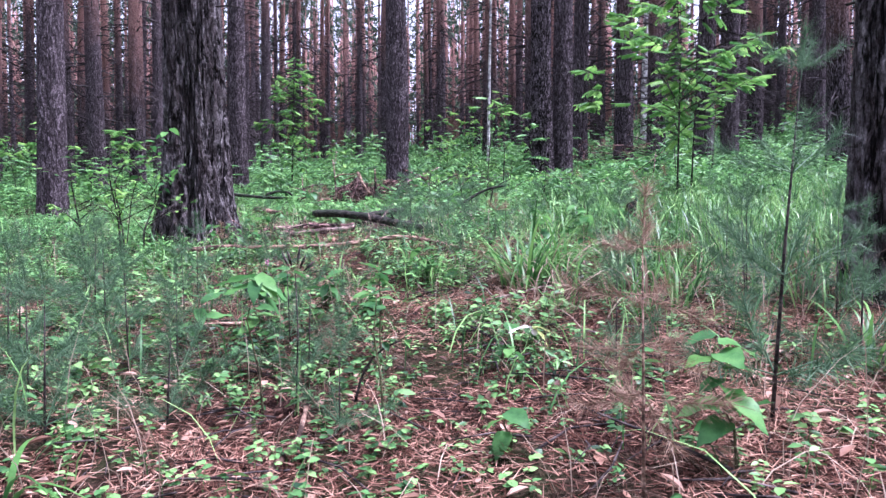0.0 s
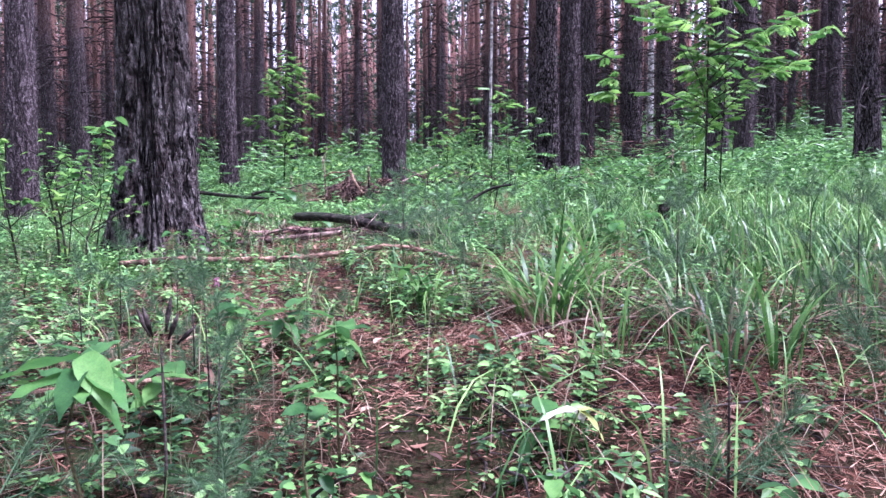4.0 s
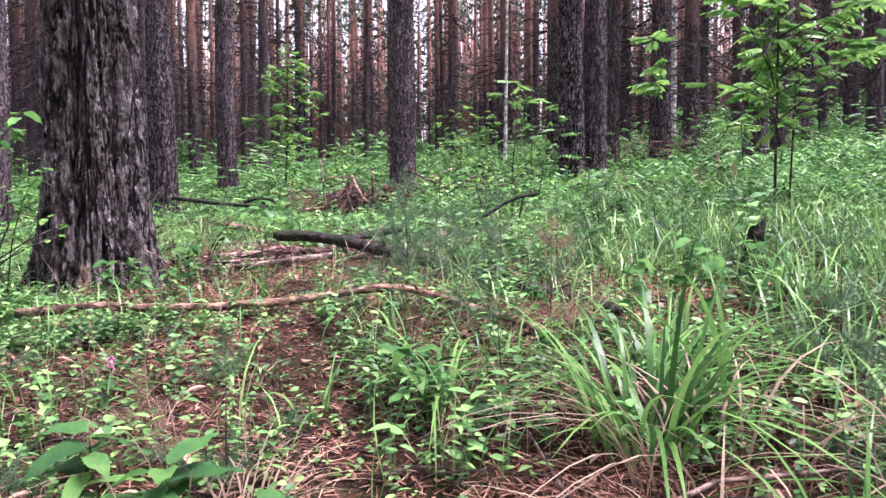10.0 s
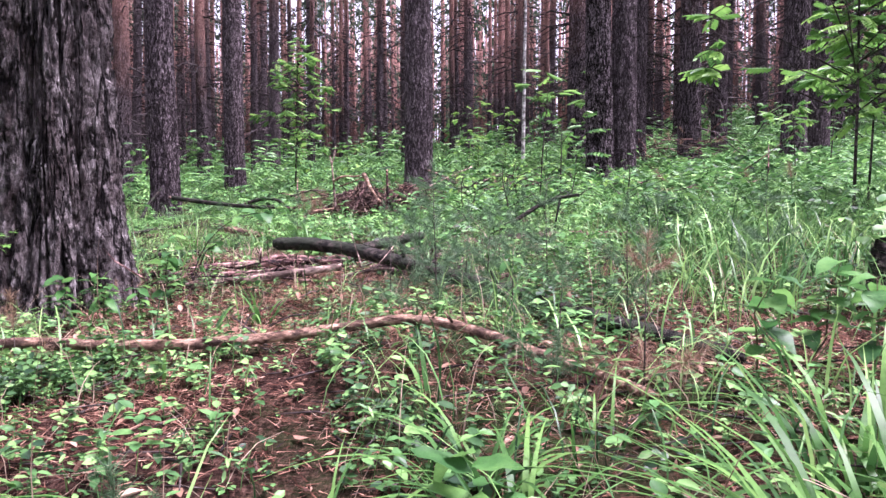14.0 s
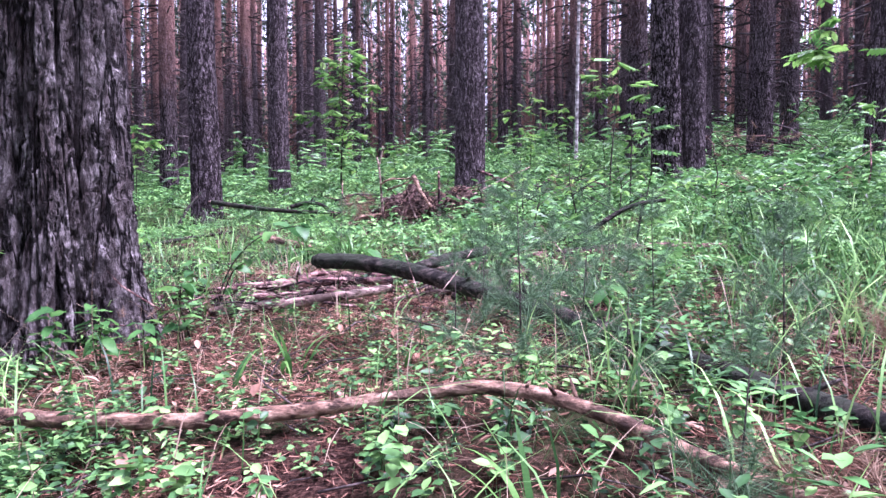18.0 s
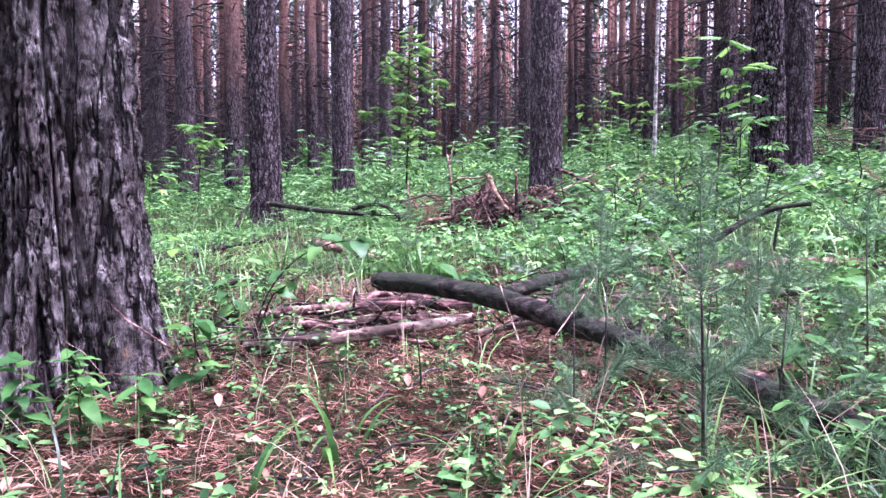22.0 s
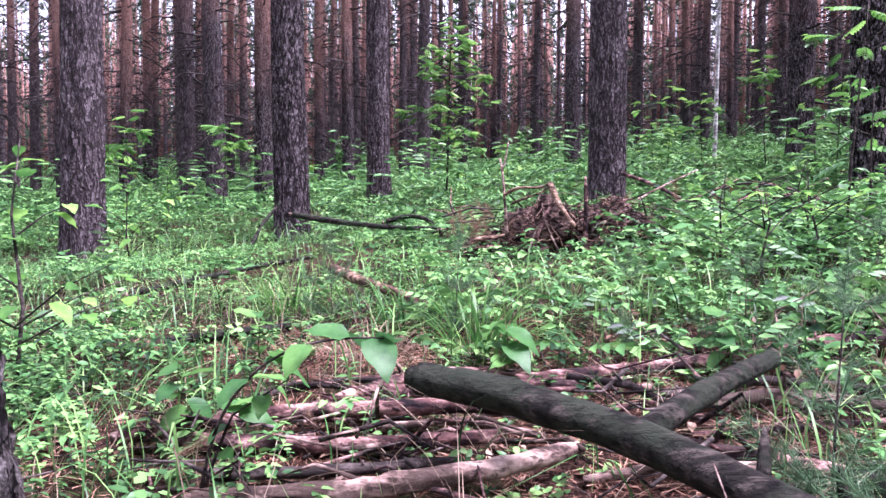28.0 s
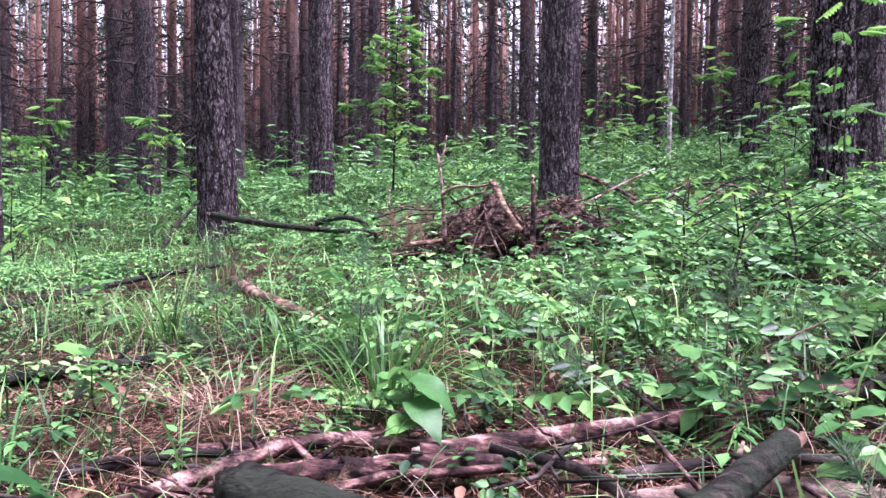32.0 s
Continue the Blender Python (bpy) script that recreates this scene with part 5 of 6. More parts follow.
for k, (pts, r, mat) in enumerate([([(-0.43, -0.3, 0.15), (-0.45, -0.3, 0.45), (-0.48, -0.28, 0.85), (-0.52, -0.26, 1.06)], 0.026, PALEWOOD), ([(-0.49, -0.28, 0.9), (-0.45, -0.28, 1.05), (-0.43, -0.28, 1.2)], 0.016, PALEWOOD),
                                   ([(-0.48, -0.3, 0.62), (-0.33, -0.33, 0.73), (-0.12, -0.3, 0.70), (0.0, -0.28, 0.76)], 0.024, BARE), ([(-0.38, -0.3, 0.55), (-0.1, -0.3, 0.66), (0.02, -0.28, 0.75)], 0.02, BARE),
                                   ([(-0.02, -0.3, 0.76), (0.09, -0.38, 0.52), (0.24, -0.45, 0.3)], 0.045, BARE), ([(-1.1, -0.3, 0.40), (-0.8, -0.28, 0.50), (-0.45, -0.25, 0.48)], 0.016, GREYTWIG),
                                   ([(-1.05, -0.35, 0.33), (-0.7, -0.3, 0.36), (-0.4, -0.25, 0.42)], 0.013, GREYTWIG), ([(0.34, -0.38, 0.0), (0.34, -0.36, 0.5), (0.33, -0.34, 0.82)], 0.035, REDBARK),
                                   ([(-0.15, -0.4, 0.1), (-0.05, -0.4, 0.4), (0.05, -0.33, 0.62)], 0.03, REDBARK), ([(-0.9, -0.35, 0.04), (-0.7, -0.38, 0.16), (-0.45, -0.35, 0.2)], 0.05, BARE),
                                   ([(0.1, -0.45, 0.02), (-0.05, -0.42, 0.35), (-0.08, -0.38, 0.55)], 0.018, PALEWOOD), ([(-0.2, -0.42, 0.05), (-0.12, -0.4, 0.3), (0.0, -0.36, 0.5)], 0.014, PALEWOOD)]):
    part("root", smooth(mesh_of("root", *tube(pts, np.linspace(r * 0.75, r * 0.35, len(pts)), 8, 0.14, k, 0.04), mat)), root)
for k in range(12):
    part("dry_tuft", BROWN_TWIGS[k % 3], root, "bleached dry needle tuft", pose(g.uniform(-0.95, -0.4), g.uniform(-0.5, -0.2), g.uniform(0.05, 0.3), g.uniform(10, 80), 0, g.uniform(0, 360)) @ Matrix.Scale(g.uniform(0.6, 1.0), 4))


# heaps of dead brushwood
def brushwood(x, y, count, spread, height, seed, label, reach=1.3, rusty=10, woods=(GREYTWIG, REDBARK, REDBARK), lift=0.35):
    g = np.random.default_rng(seed)
    t = thing("brush_heap", pose(x, y, float(floor_z(x, y))), label, "branches", "brush heaps")
    for k in range(count):
        p = np.array((g.normal(0, spread * 0.4), g.normal(0, spread * 0.3), g.uniform(0, height)))
        d = np.array((g.normal(0, 1), g.normal(0, 0.7), g.normal(0.4 * lift, lift)))
        d *= g.uniform(0.3, 1.0) * reach / np.linalg.norm(d)
        q = p + d
        q[2] = max(q[2], 0.02)
        r = g.uniform(0.006, 0.02) * min(1.0, 0.2 + 0.7 * reach)
        part("branch", mesh_of("branch", *tube([p, (p + q) / 2 + g.normal(0, 0.06, 3), q], [r, r * 0.75, r * 0.35], 5), woods[k % 3]), t)
    for k in range(rusty):
        p = (g.normal(0, spread * 0.4), g.normal(0, spread * 0.3), g.uniform(0.05, height))
        part("needle_twig", BROWN_TWIGS[k % 3], t, "rusty dead needles", pose(*p, g.uniform(-20, 40), 0, g.uniform(0, 360)) @ Matrix.Scale(g.uniform(0.6, 1.1) * reach, 4))


brushwood(6.0, 23.2, 70, 1.9, 1.15, 60, "heap of reddish dead brushwood behind the herbs")
brushwood(4.6, 23.4, 30, 1.4, 0.6, 61, "heap of reddish dead brushwood behind the herbs")
brushwood(0.6, 17.2, 26, 1.6, 0.35, 62, "low tangle of dead grey brushwood among herbs")
brushwood(-2.7, 16.4, 18, 1.0, 0.35, 63, "low tangle of dead grey brushwood among herbs")
brushwood(-1.9, 9.7, 60, 1.0, 0.14, 64, "loose dead twigs strewn over the stick pile", 0.5, 3, (GREYTWIG, REDBARK, PALEWOOD), 0.10)
brushwood(-0.4, 10.2, 50, 1.1, 0.14, 65, "loose dead twigs strewn over the stick pile", 0.5, 3, (GREYTWIG, REDBARK, PALEWOOD), 0.10)
brushwood(3.5, 15.2, 16, 1.4, 0.4, 66, "low tangle of dead grey brushwood among herbs")
brushwood(-2.45, 8.8, 16, 0.5, 0.2, 67, "dry rusty twigs at the pine's foot", 0.4, 8)


# ---- ground cover, too much to count ----
def wedge(n, y0, y1, seed, side=0.80, pad=1.6):
    """Random places on the strip of floor from y0 to y1 that opens ahead of the path."""
    g = np.random.default_rng(seed)
    y = np.sqrt(g.uniform(0, 1, n) * ((y1 + 3) ** 2 - (y0 + 3) ** 2) + (y0 + 3) ** 2) - 3
    half = side * (y - 0.5).clip(0) * 0.9 + pad
    x = g.uniform(-1, 1, n) * half - 0.11 * y
    return x, y, g


def bare(x, y):
    """1 where needle litter lies open, 0 where herbs close over it."""
    out = np.zeros_like(x)
    for cx, cy, rx, ry in ((0.5, 2.2, 1.9, 1.0), (1.55, 3.45, 1.1, 0.95), (1.0, 7.05, 0.85, 0.6), (-3.3, 11.45, 1.1, 0.6), (-2.2, 12.2, 0.6, 0.4), (-1.5, 8.3, 1.6, 1.2), (-1.5, 6.5, 0.7, 0.5), (-1.3, 9.5, 1.2, 0.8), (-1.0, 10.3, 1.9, 0.6), (-2.5, 11.0, 0.8, 0.6), (0.5, 4.6, 0.8, 0.4), (-1.7, 14.5, 1.3, 0.7), (-4.2, 15.6, 1.5, 0.7), (-0.5, 8.7, 0.45, 0.5), (0.9, 12.8, 0.8, 0.5), (0.8, 11.05, 1.0, 0.35), (-4.6, 13.4, 0.6, 0.8), (-2.9, 12.5, 0.7, 0.45), (0.6, 17.0, 1.2, 0.6), (5.6, 22.8, 1.8, 0.9)):
        out = np.maximum(out, 1 - np.clip(((x - cx) / rx) ** 2 + ((y - cy) / ry) ** 2, 0, 1) ** 2)
    return out


def foot(x, y):
    """1 right in front of the larger trunks, where only low growth stands."""
    out = np.zeros_like(x)
    for cx, cy, r in ((-6.3, 17.4, 1.3), (-8.9, 15.8, 1.2), (-1.1, 18.6, 1.0), (2.7, 18.7, 1.1), (-7.0, 23.6, 1.4)):
        out = np.maximum(out, np.exp(-((x - cx) ** 2 + (y - cy) ** 2) / (r * r)))
    return out


def patchy(x, y, size, seed):
    u, v = x / size, y / size
    return 0.5 + 0.26 * np.sin(u + seed + 0.4 * v) * np.sin(1.1 * v + 2 * seed) + 0.15 * np.sin(2.3 * u - seed + 0.7 * v) + 0.22 * np.sin(3.3 * u + 1.9 * v + 3 * seed) * np.sin(2.9 * v - 1.1 * u - seed)


def off_path(V, copies):
    """For each copy of a plant, whether it stays out of the narrow line that is walked."""
    near = (np.abs(V[:, 0] - np.interp(V[:, 1], WALK_Y, WALK_X)) < 0.09) & (V[:, 1] < 8.6) & (V[:, 2] > floor_z(V[:, 0], V[:, 1]) + 0.05)
    return ~near.reshape(copies, -1).any(1)


def at_floor(x, y, lift=0.0):
    return np.stack([x, y, floor_z(x, y) + lift], -1)


def strew(name, pieces, x, y, g, sizes, material, label, category, tilt=0.0, lift=0.0, heights=None):
    k = g.integers(len(pieces), size=len(x))
    out = []
    for q, (pv, pf) in enumerate(pieces):
        s = k == q
        if s.any():
            V, F = scatter(pv, pf, at_floor(x[s], y[s], lift if np.ndim(lift) == 0 else lift[s]), g.uniform(0, 6.283, s.sum()), sizes[s], g.normal(0, tilt, s.sum()) if tilt else None, None if heights is None else heights[s])
            out.append((V, F[np.repeat(off_path(V, s.sum()), len(pf))]))
    V, F = merge(*out)
    used = np.zeros(len(V), dtype=bool)
    used[F.ravel()] = True
    return tagged(new(name, mesh_of(name, V[used], (np.cumsum(used) - 1)[F], material)), label, category, kind="stuff")


def needle_pair(L, spread, w=0.0013):
    """Two fine needles that part from one end."""
    V = np.array([(-w, 0, 0.004), (w, 0, 0.002), (-spread * L, L, 0.005), (spread * L, L * 0.95, 0.010), (-w, 0.004, 0.0), (w, 0.004, 0.003)])
    return V, np.array([(0, 1, 2), (4, 5, 3)])


NEEDLES = [needle_pair(0.058, 0.14), needle_pair(0.05, 0.28), needle_pair(0.065, 0.06), needle_pair(0.045, 0.5), needle_pair(0.04, 0.2)]
x, y, g = wedge(520000, 1.0, 11.8, 500)
keep = g.uniform(0, 1, len(x)) < (0.34 + 0.66 * bare(x, y)) * np.clip(1.35 - 0.07 * y, 0.4, 1) * (np.abs(x + 0.4) < 3.4) * np.clip(0.1 + 1.5 * patchy(x, y, 0.22, 5.0), 0.12, 1)
x, y = x[keep], y[keep]
strew("needle_litter", NEEDLES, x, y, g, g.uniform(0.7, 1.35, len(x)), LITTER, "thick litter of fallen reddish-brown pine needles", "litter", 0.3, g.uniform(0.0, 0.024, len(x)))

x, y, g = wedge(4200, 1.2, 12, 501)
strew("leaf_litter", [small_leaf(0.07, 0.035, 0.9, -0.3), small_leaf(0.06, 0.03, -0.9, 0.4)], x, y, g, g.uniform(0.5, 1.2, len(x)), DEADLEAF, "scattered dry pinkish-brown dead leaves", "litter", 0.25, 0.02)

x, y, g = wedge(3200, 1.2, 14, 502)
strew("fallen_twigs", [tube([(0, 0, 0), (0.02, 0.12, 0.015), (0, 0.25, 0.01)], [0.004, 0.0035, 0.002], 4), tube([(0, 0, 0), (-0.03, 0.15, 0.03), (0.01, 0.34, 0.03)], [0.005, 0.004, 0.002], 4)], x, y, g, g.uniform(0.5, 1.3, len(x)), GREYTWIG, "thin dead twigs strewn over the litter", "litter", 0.12, 0.015)


def herb(height, leaves, L, W, seed, big=False, low=0.35, nod=0.3, shape=None):
    """A small leafy plant: a fine stem with leaves set round it."""
    g = np.random.default_rng(seed)
    out = [(np.array([(-0.0025, 0, 0), (0.0025, 0, 0), (0.01, 0, height)]), np.array([(0, 1, 2)]))]
    for k in range(leaves):
        s = low + (1 - low) * (k + 1) / leaves
        one = (shape or (leaf if big else small_leaf))(L * g.uniform(0.7, 1.15), W * g.uniform(0.8, 1.1))
        out.append(moved(one, (0.008 * g.normal(), 0.008 * g.normal(), height * s), k * 2.4 + g.uniform(-0.4, 0.4), g.uniform(-nod, 0.5), g.normal(0, 0.25)))
    return merge(*out)


# lingonberry and other small evergreen leaves over the litter
x, y, g = wedge(26000, 1.2, 13, 510)
keep = g.uniform(0, 1, len(x)) < 0.06 + 0.75 * patchy(x, y, 0.35, 1.0) ** 2 - 0.08 * bare(x, y) + 0.2 * np.clip(4.5 - y, 0, 1) * patchy(x, y, 0.2, 6.0)
x, y = x[keep], y[keep]
strew("lingonberry_plants", [herb(0.06, 6, 0.030, 0.019, 1), herb(0.08, 8, 0.032, 0.02, 2), herb(0.045, 5, 0.036, 0.024, 3)], x, y, g, g.uniform(0.7, 1.45, len(x)), BERRY, "low lingonberry plants with small oval green leaves", "plants", 0.15)

x, y, g = wedge(30000, 1.0, 9.5, 509)
keep = (np.abs(x - np.interp(y, WALK_Y, WALK_X)) < 0.4) & (g.uniform(0, 1, len(x)) < 0.10 + 0.75 * patchy(x, y, 0.3, 3.0) ** 2)
x, y = x[keep], y[keep]
strew("creeping_leaves", [herb(0.024, 4, 0.032, 0.022, 11, False, 0.5), herb(0.03, 5, 0.028, 0.018, 12, False, 0.4), herb(0.02, 3, 0.036, 0.026, 13, False, 0.5)], x, y, g, g.uniform(0.6, 1.15, len(x)), BERRY, "small round green leaves creeping over the litter", "plants", 0.1)

# a denser patch of small leaves by the end of the bare branch
g = np.random.default_rng(517)
x, y = g.normal(-2.1, 0.35, 420), g.normal(6.72, 0.16, 420)
strew("leafy_patch", [herb(0.10, 8, 0.034, 0.02, 25), herb(0.13, 9, 0.036, 0.022, 26), herb(0.08, 6, 0.04, 0.024, 27)], x, y, g, g.uniform(0.6, 1.2, len(x)), BERRY, "dense patch of small dark green leaves beside a branch", "plants", 0.2)

# low fresh shoots and moss tufts
x, y, g = wedge(8500, 2.6, 12, 514)
keep = g.uniform(0, 1, len(x)) < np.clip(2.2 * patchy(x, y, 0.45, 7.0) - 0.6, 0.03, 1) * (1 - 0.75 * bare(x, y))
x, y = x[keep], y[keep]
strew("low_shoots", [herb(0.09, 8, 0.045, 0.024, 21), herb(0.12, 10, 0.05, 0.026, 22), herb(0.07, 7, 0.05, 0.03, 23), herb(0.10, 14, 0.04, 0.012, 24)], x, y, g, g.uniform(0.6, 1.4, len(x)), BERRY, "low fresh yellow-green shoots over the litter", "plants", 0.2)

def umbel(height, L, seed, shape=small_leaf):
    """A stalk that spreads three sprays of three broad level leaflets."""
    g = np.random.default_rng(seed)
    out = [(np.array([(-0.0025, 0, 0), (0.0025, 0, 0), (0, 0, height)]), np.array([(0, 1, 2)]))]
    for q in range(3):
        a = q * 2.09 + g.uniform(-0.4, 0.4)
        tip = np.array((-math.sin(a), math.cos(a), 0)) * L * g.uniform(0.7, 1.2) + (0, 0, height + g.uniform(-0.02, 0.03))
        for side in (-1.1, 0.0, 1.1):
            out.append(moved(shape(L * g.uniform(0.85, 1.15), L * 0.58, 0.3, 0.2), tip, a + side, g.uniform(-0.25, 0.15), g.normal(0, 0.15)))
    return merge(*out)


# leafy herbs: a thin scatter near the path, a closed carpet farther in
x, y, g = wedge(36000, 4.0, 19, 511)
keep = g.uniform(0, 1, len(x)) < np.clip(0.05 + 0.06 * (y - 5) + 0.2 * np.where((x > 0.4) & (y < 10), 0.6, np.abs(x + 1.0)) - 0.1, 0.05, 0.85) * (1 - 0.93 * bare(x, y)) * np.clip(2.3 * patchy(x, y, 0.7, 2.0) - 0.5, 0.08, 1)
x, y = x[keep], y[keep]
high = (1 - 0.6 * foot(x, y)) * (g.uniform(0.45, 0.8, len(x)) + 0.4 * patchy(x, y, 1.1, 9.0)) * (1 - 0.6 * np.exp(-((x + 3.7) / 1.7) ** 2 - ((y - 12.2) / 1.6) ** 2)) * (1 - 0.45 * np.exp(-((x + 6.5) / 4) ** 2 - ((y - 16.5) / 3) ** 2))
deep = y + g.normal(0, 1.0, len(x)) > 10.5
strew("herb_sprays", [umbel(0.26, 0.075, 5), umbel(0.18, 0.085, 6), umbel(0.32, 0.065, 8), herb(0.28, 14, 0.07, 0.024, 7)], x[deep], y[deep], g, high[deep], HERB, "level sprays of fresh green herb leaves", "plants", 0.1)
x, y, high = x[~deep], y[~deep], high[~deep]
strew("undergrowth_herbs", [herb(0.22, 9, 0.07, 0.038, 4), herb(0.16, 8, 0.07, 0.04, 6), herb(0.26, 14, 0.06, 0.02, 7)], x, y, g, high, HERB, "dense fresh green undergrowth of leafy herbs", "plants", 0.1)
x, y, g = wedge(21000, 18, 48, 512, 0.85)
keep = g.uniform(0, 1, len(x)) < 0.35 + 0.6 * patchy(x, y, 1.6, 3.0)
x, y = x[keep], y[keep]
strew("distant_undergrowth", [herb(0.36, 8, 0.15, 0.08, 8, shape=far_leaf), umbel(0.4, 0.16, 9, far_leaf), umbel(0.28, 0.17, 10, far_leaf)], x, y, g, (1 - 0.6 * foot(x, y)) * g.uniform(0.6, 1.3, len(x)) * (1 - 0.4 * np.exp(-((x + 6.5) / 4) ** 2 - ((y - 19) / 4) ** 2)), HERB, "pale green undergrowth between the pine trunks", "plants", 0.1)

# feathered rowan and fern-like shoots low among the herbs
def frond_plant(count, L, height, seed):
    g = np.random.default_rng(seed)
    out = []
    for q in range(count):
        out.append(moved(pinnate(L * g.uniform(0.75, 1.1), 4, g.uniform(0.2, 0.6), far_leaf), (0, 0, height * g.uniform(0.4, 1.0)), q * 6.28 / count + g.uniform(-0.5, 0.5), g.uniform(0.15, 0.8)))
    out.append((np.array([(-0.003, 0, 0), (0.003, 0, 0), (0, 0, height)]), np.array([(0, 1, 2)])))
    return merge(*out)


x, y, g = wedge(7000, 6.5, 22, 515)
keep = (y > 9.8) & (g.uniform(0, 1, len(x)) < np.clip(0.12 * (y - 6) + 0.2 * x, 0.05, 0.9) * (1 - 0.95 * bare(x, y)) * np.clip(2.6 * patchy(x, y, 0.9, 8.0) - 0.7, 0.03, 1))
x, y = x[keep], y[keep]
strew("rowan_shoots", [frond_plant(4, 0.20, 0.16, 41), frond_plant(5, 0.18, 0.26, 42), frond_plant(3, 0.22, 0.12, 43)], x, y, g, g.uniform(0.7, 1.5, len(x)), HERB, "low feathered rowan shoots with fresh green leaflets", "plants", 0.12)

# taller broad-leaved shoots among the herbs
x, y, g = wedge(4200, 6.5, 17, 513)
keep = g.uniform(0, 1, len(x)) < np.clip(0.45 * (y - 11.0), 0.01, 1) * np.clip(0.10 * (y - 7) + 0.3 * (x + 0.2), 0.05, 0.9) * (1 - bare(x, y)) * (1 - foot(x, y)) * np.clip(2.2 * patchy(x, y, 0.8, 6.0) - 0.4, 0.0, 1)
x, y = x[keep], y[keep]
strew("raspberry_shoots", [herb(0.42, 10, 0.13, 0.08, 14, True, 0.3), herb(0.34, 8, 0.14, 0.085, 15, True, 0.3), herb(0.55, 12, 0.12, 0.07, 16, True, 0.3)], x, y, g, g.uniform(0.6, 1.15, len(x)), HERB, "upright leafy shoots with broad light green leaves", "plants", 0.12)

# grass
BLADES = [blade(0.30, 0.007, 0.35), blade(0.38, 0.008, 0.7), blade(0.25, 0.006, 0.15), blade(0.42, 0.007, 0.95)]
x, y, g = wedge(52000, 1.5, 13, 520)
keep = g.uniform(0, 1, len(x)) < (1 - 0.85 * np.exp(-((x - 0.65) / 0.7) ** 2 - ((y - 5.0) / 0.8) ** 2)) * np.clip(0.14 + 0.085 * (x - 0.2) + 0.035 * (y - 4) + 0.1 * np.clip(-x - 1.5, 0, 2), 0.05, 1) * (1 - 0.8 * bare(x, y)) * (0.1 + 1.6 * patchy(x, y, 0.5, 4.0))
x, y = x[keep], y[keep]
strew("grass", BLADES, x, y, g, g.uniform(0.5, 1.3, len(x)) * (1 + 0.55 * np.clip(x - 0.5, 0, 1) * np.clip(y - 3.5, 0, 1)), GRASS, "thin loose green forest grass", "grass", 0.2)
x, y, g = wedge(50000, 9, 42, 521)
keep = g.uniform(0, 1, len(x)) < (0.12 + 0.6 * patchy(x, y, 1.2, 5.0) + 0.10 * np.clip(-x - 1.5, 0, 6)) * (1 - 0.8 * bare(x, y))
x, y = x[keep], y[keep]
strew("meadow_grass", [blade(0.36, 0.008, 0.6, 0.3, 4), blade(0.45, 0.008, 1.0, 0.35, 4), blade(0.30, 0.008, 0.4, 0.3, 4)], x, y, g, g.uniform(0.6, 1.3, len(x)) * (1 + 0.012 * y), GRASS, "soft pale green grass on the forest floor", "grass", 0.2)
x, y, g = wedge(10500, 1.5, 13, 522)
strew("dry_stalks", [blade(0.3, 0.004, 1.3, 0.5), blade(0.4, 0.004, 1.5, 0.9), blade(0.28, 0.005, 1.6, 1.0)], x, y, g, g.uniform(0.4, 1.0, len(x)), STRAW, "thin straw-coloured dry grass stalks", "grass", 0.6)

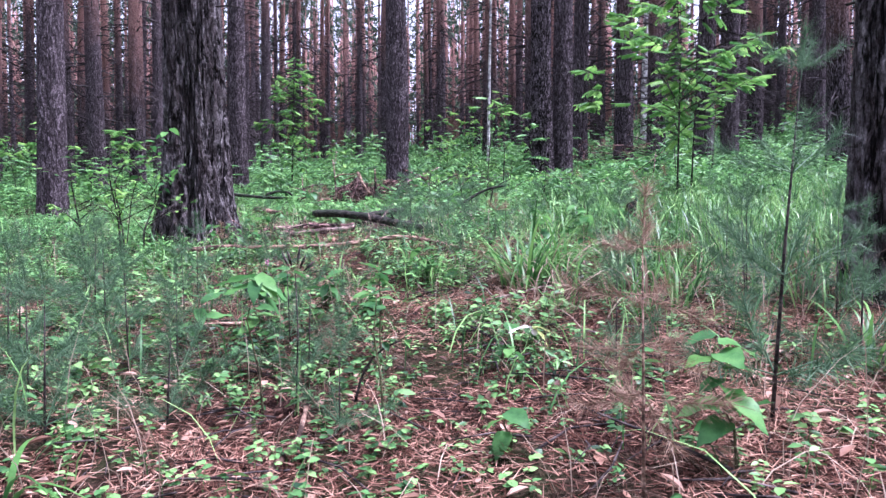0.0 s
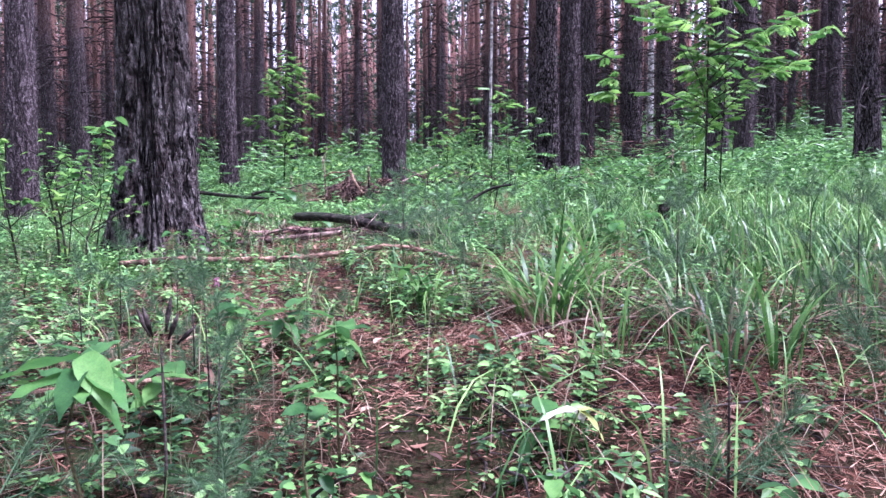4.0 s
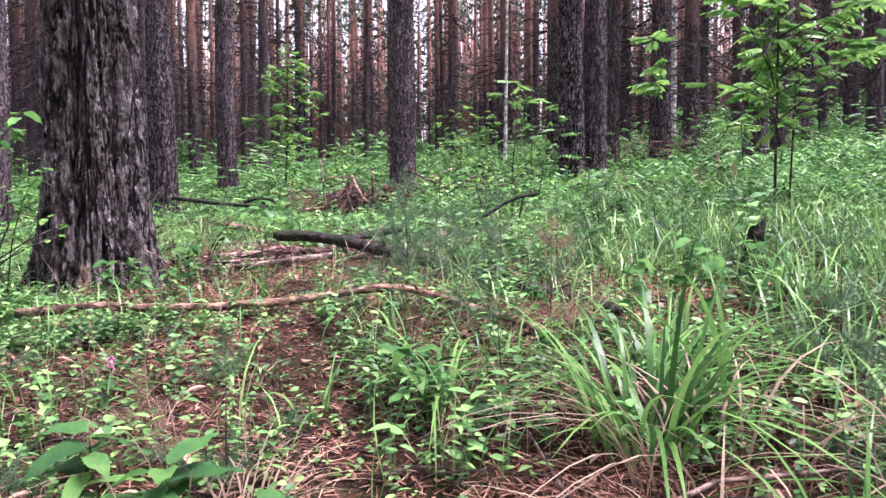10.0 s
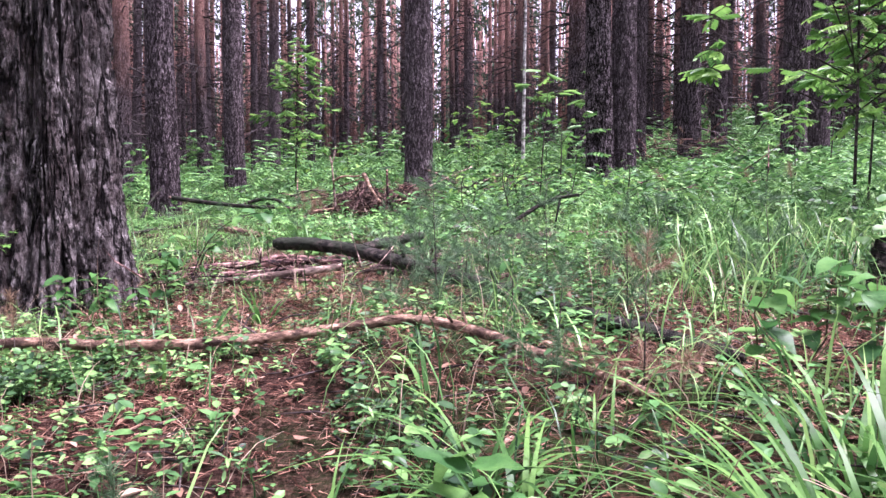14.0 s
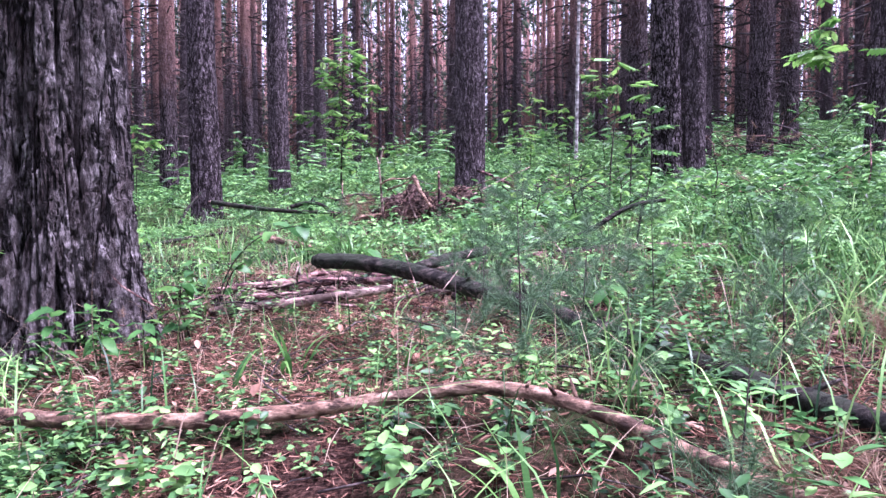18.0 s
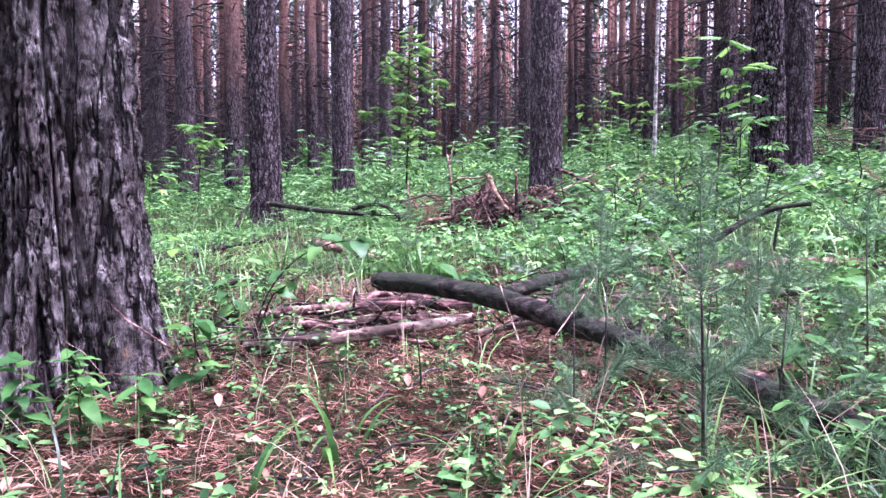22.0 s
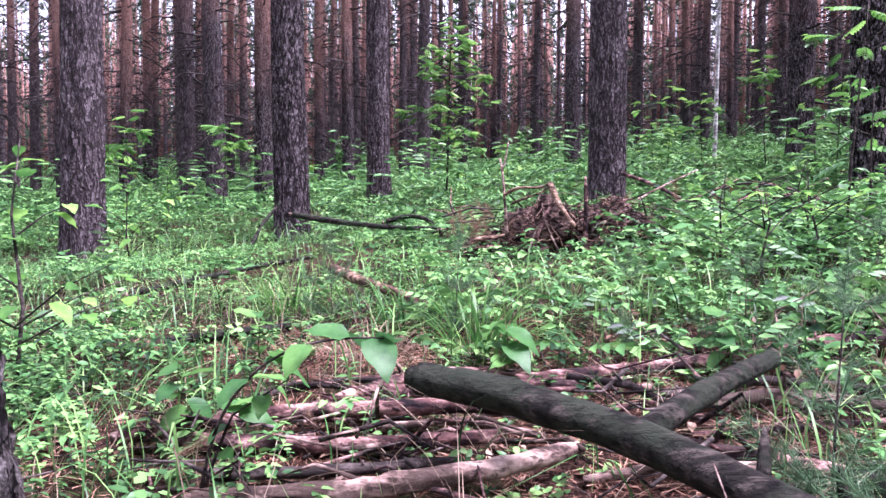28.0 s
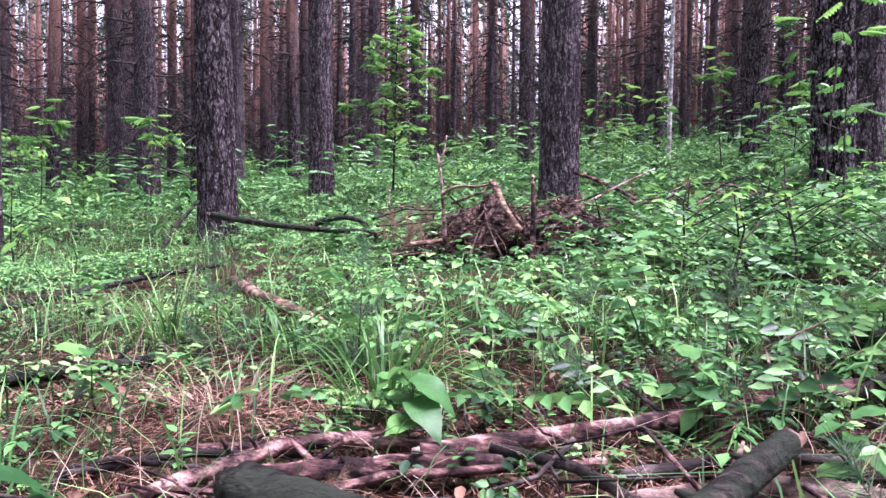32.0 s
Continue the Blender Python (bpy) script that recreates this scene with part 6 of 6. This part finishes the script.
# the same cover, thinner, on all sides of the walk
g = np.random.default_rng(530)
x, y = g.uniform(-26, 26, 13000), g.uniform(-14, 34, 13000)
keep = (np.abs(x + 0.11 * y) > 0.72 * (y - 0.5).clip(0) + 1.2) | (y < 1.3)
keep &= (np.hypot(x, y - 0.5) > 0.7) & (g.uniform(0, 1, len(x)) < 0.3 + 0.8 * patchy(x, y, 0.9, 2.0))
x, y = x[keep], y[keep]
strew("outlying_herbs", [herb(0.24, 8, 0.12, 0.06, 31, shape=far_leaf), herb(0.30, 9, 0.12, 0.055, 32, shape=far_leaf), herb(0.16, 7, 0.12, 0.07, 33, shape=far_leaf)], x, y, g, g.uniform(0.5, 1.1, len(x)), HERB, "loose green herbs on the forest floor around the walk", "plants", 0.12)
x, y = g.uniform(-14, 13, 15000), g.uniform(-8, 17, 15000)
keep = (np.abs(x + 0.11 * y) > 0.66 * (y - 0.5).clip(0) + 1.1) | (y < 1.4)
keep &= (np.hypot(x, y - 0.5) > 0.6) & (g.uniform(0, 1, len(x)) < np.clip(1.8 * patchy(x, y, 0.8, 4.0) - 0.3, 0.05, 0.9))
x, y = x[keep], y[keep]
strew("outlying_sprays", [umbel(0.2, 0.09, 34, far_leaf), umbel(0.12, 0.08, 35, far_leaf), herb(0.1, 7, 0.06, 0.035, 36, shape=far_leaf)], x, y, g, g.uniform(0.6, 1.2, len(x)), HERB, "loose green herb sprays on the forest floor around the walk", "plants", 0.12)
x, y = g.uniform(-9, 9, 30000), g.uniform(-6, 8, 30000)
keep = (np.abs(x + 0.11 * y) > 0.72 * (y - 0.5).clip(0) + 1.2) | (y < 1.3)
x, y = x[keep], y[keep]
strew("outlying_litter", NEEDLES, x, y, g, g.uniform(0.8, 1.5, len(x)), LITTER, "loose reddish-brown pine needles around the walk", "litter", 0.22, 0.01)

# a small pink flower by the path
FX, FY = -1.40, 5.70
flower = thing("pink_flower", pose(FX, FY, float(floor_z(FX, FY)) - 0.01), "small pink wild flower above dark green leaves", "flower")
part("stem", mesh_of("stem", *tube([(0, 0, 0), (0.01, 0, 0.12), (0.03, -0.01, 0.22)], [0.003, 0.0025, 0.0015], 5), STEM), flower)
PETAL = mesh_of("petal", *leaf(0.022, 0.013, 0.5, 0.4), FLOWER)
for k in range(11):
    part("petal", PETAL, flower, "", pose(0.03 + 0.004 * math.cos(k * 2.4), -0.01 + 0.004 * math.sin(k * 2.4), 0.17 + 0.005 * k, -20, 0, k * 137))
for k in range(8):
    part("leaf", NARROW[k % 3], flower, "", pose(0.01, 0, 0.05 + 0.012 * k, -15, 0, k * 97) @ Matrix.Scale(0.09, 4))
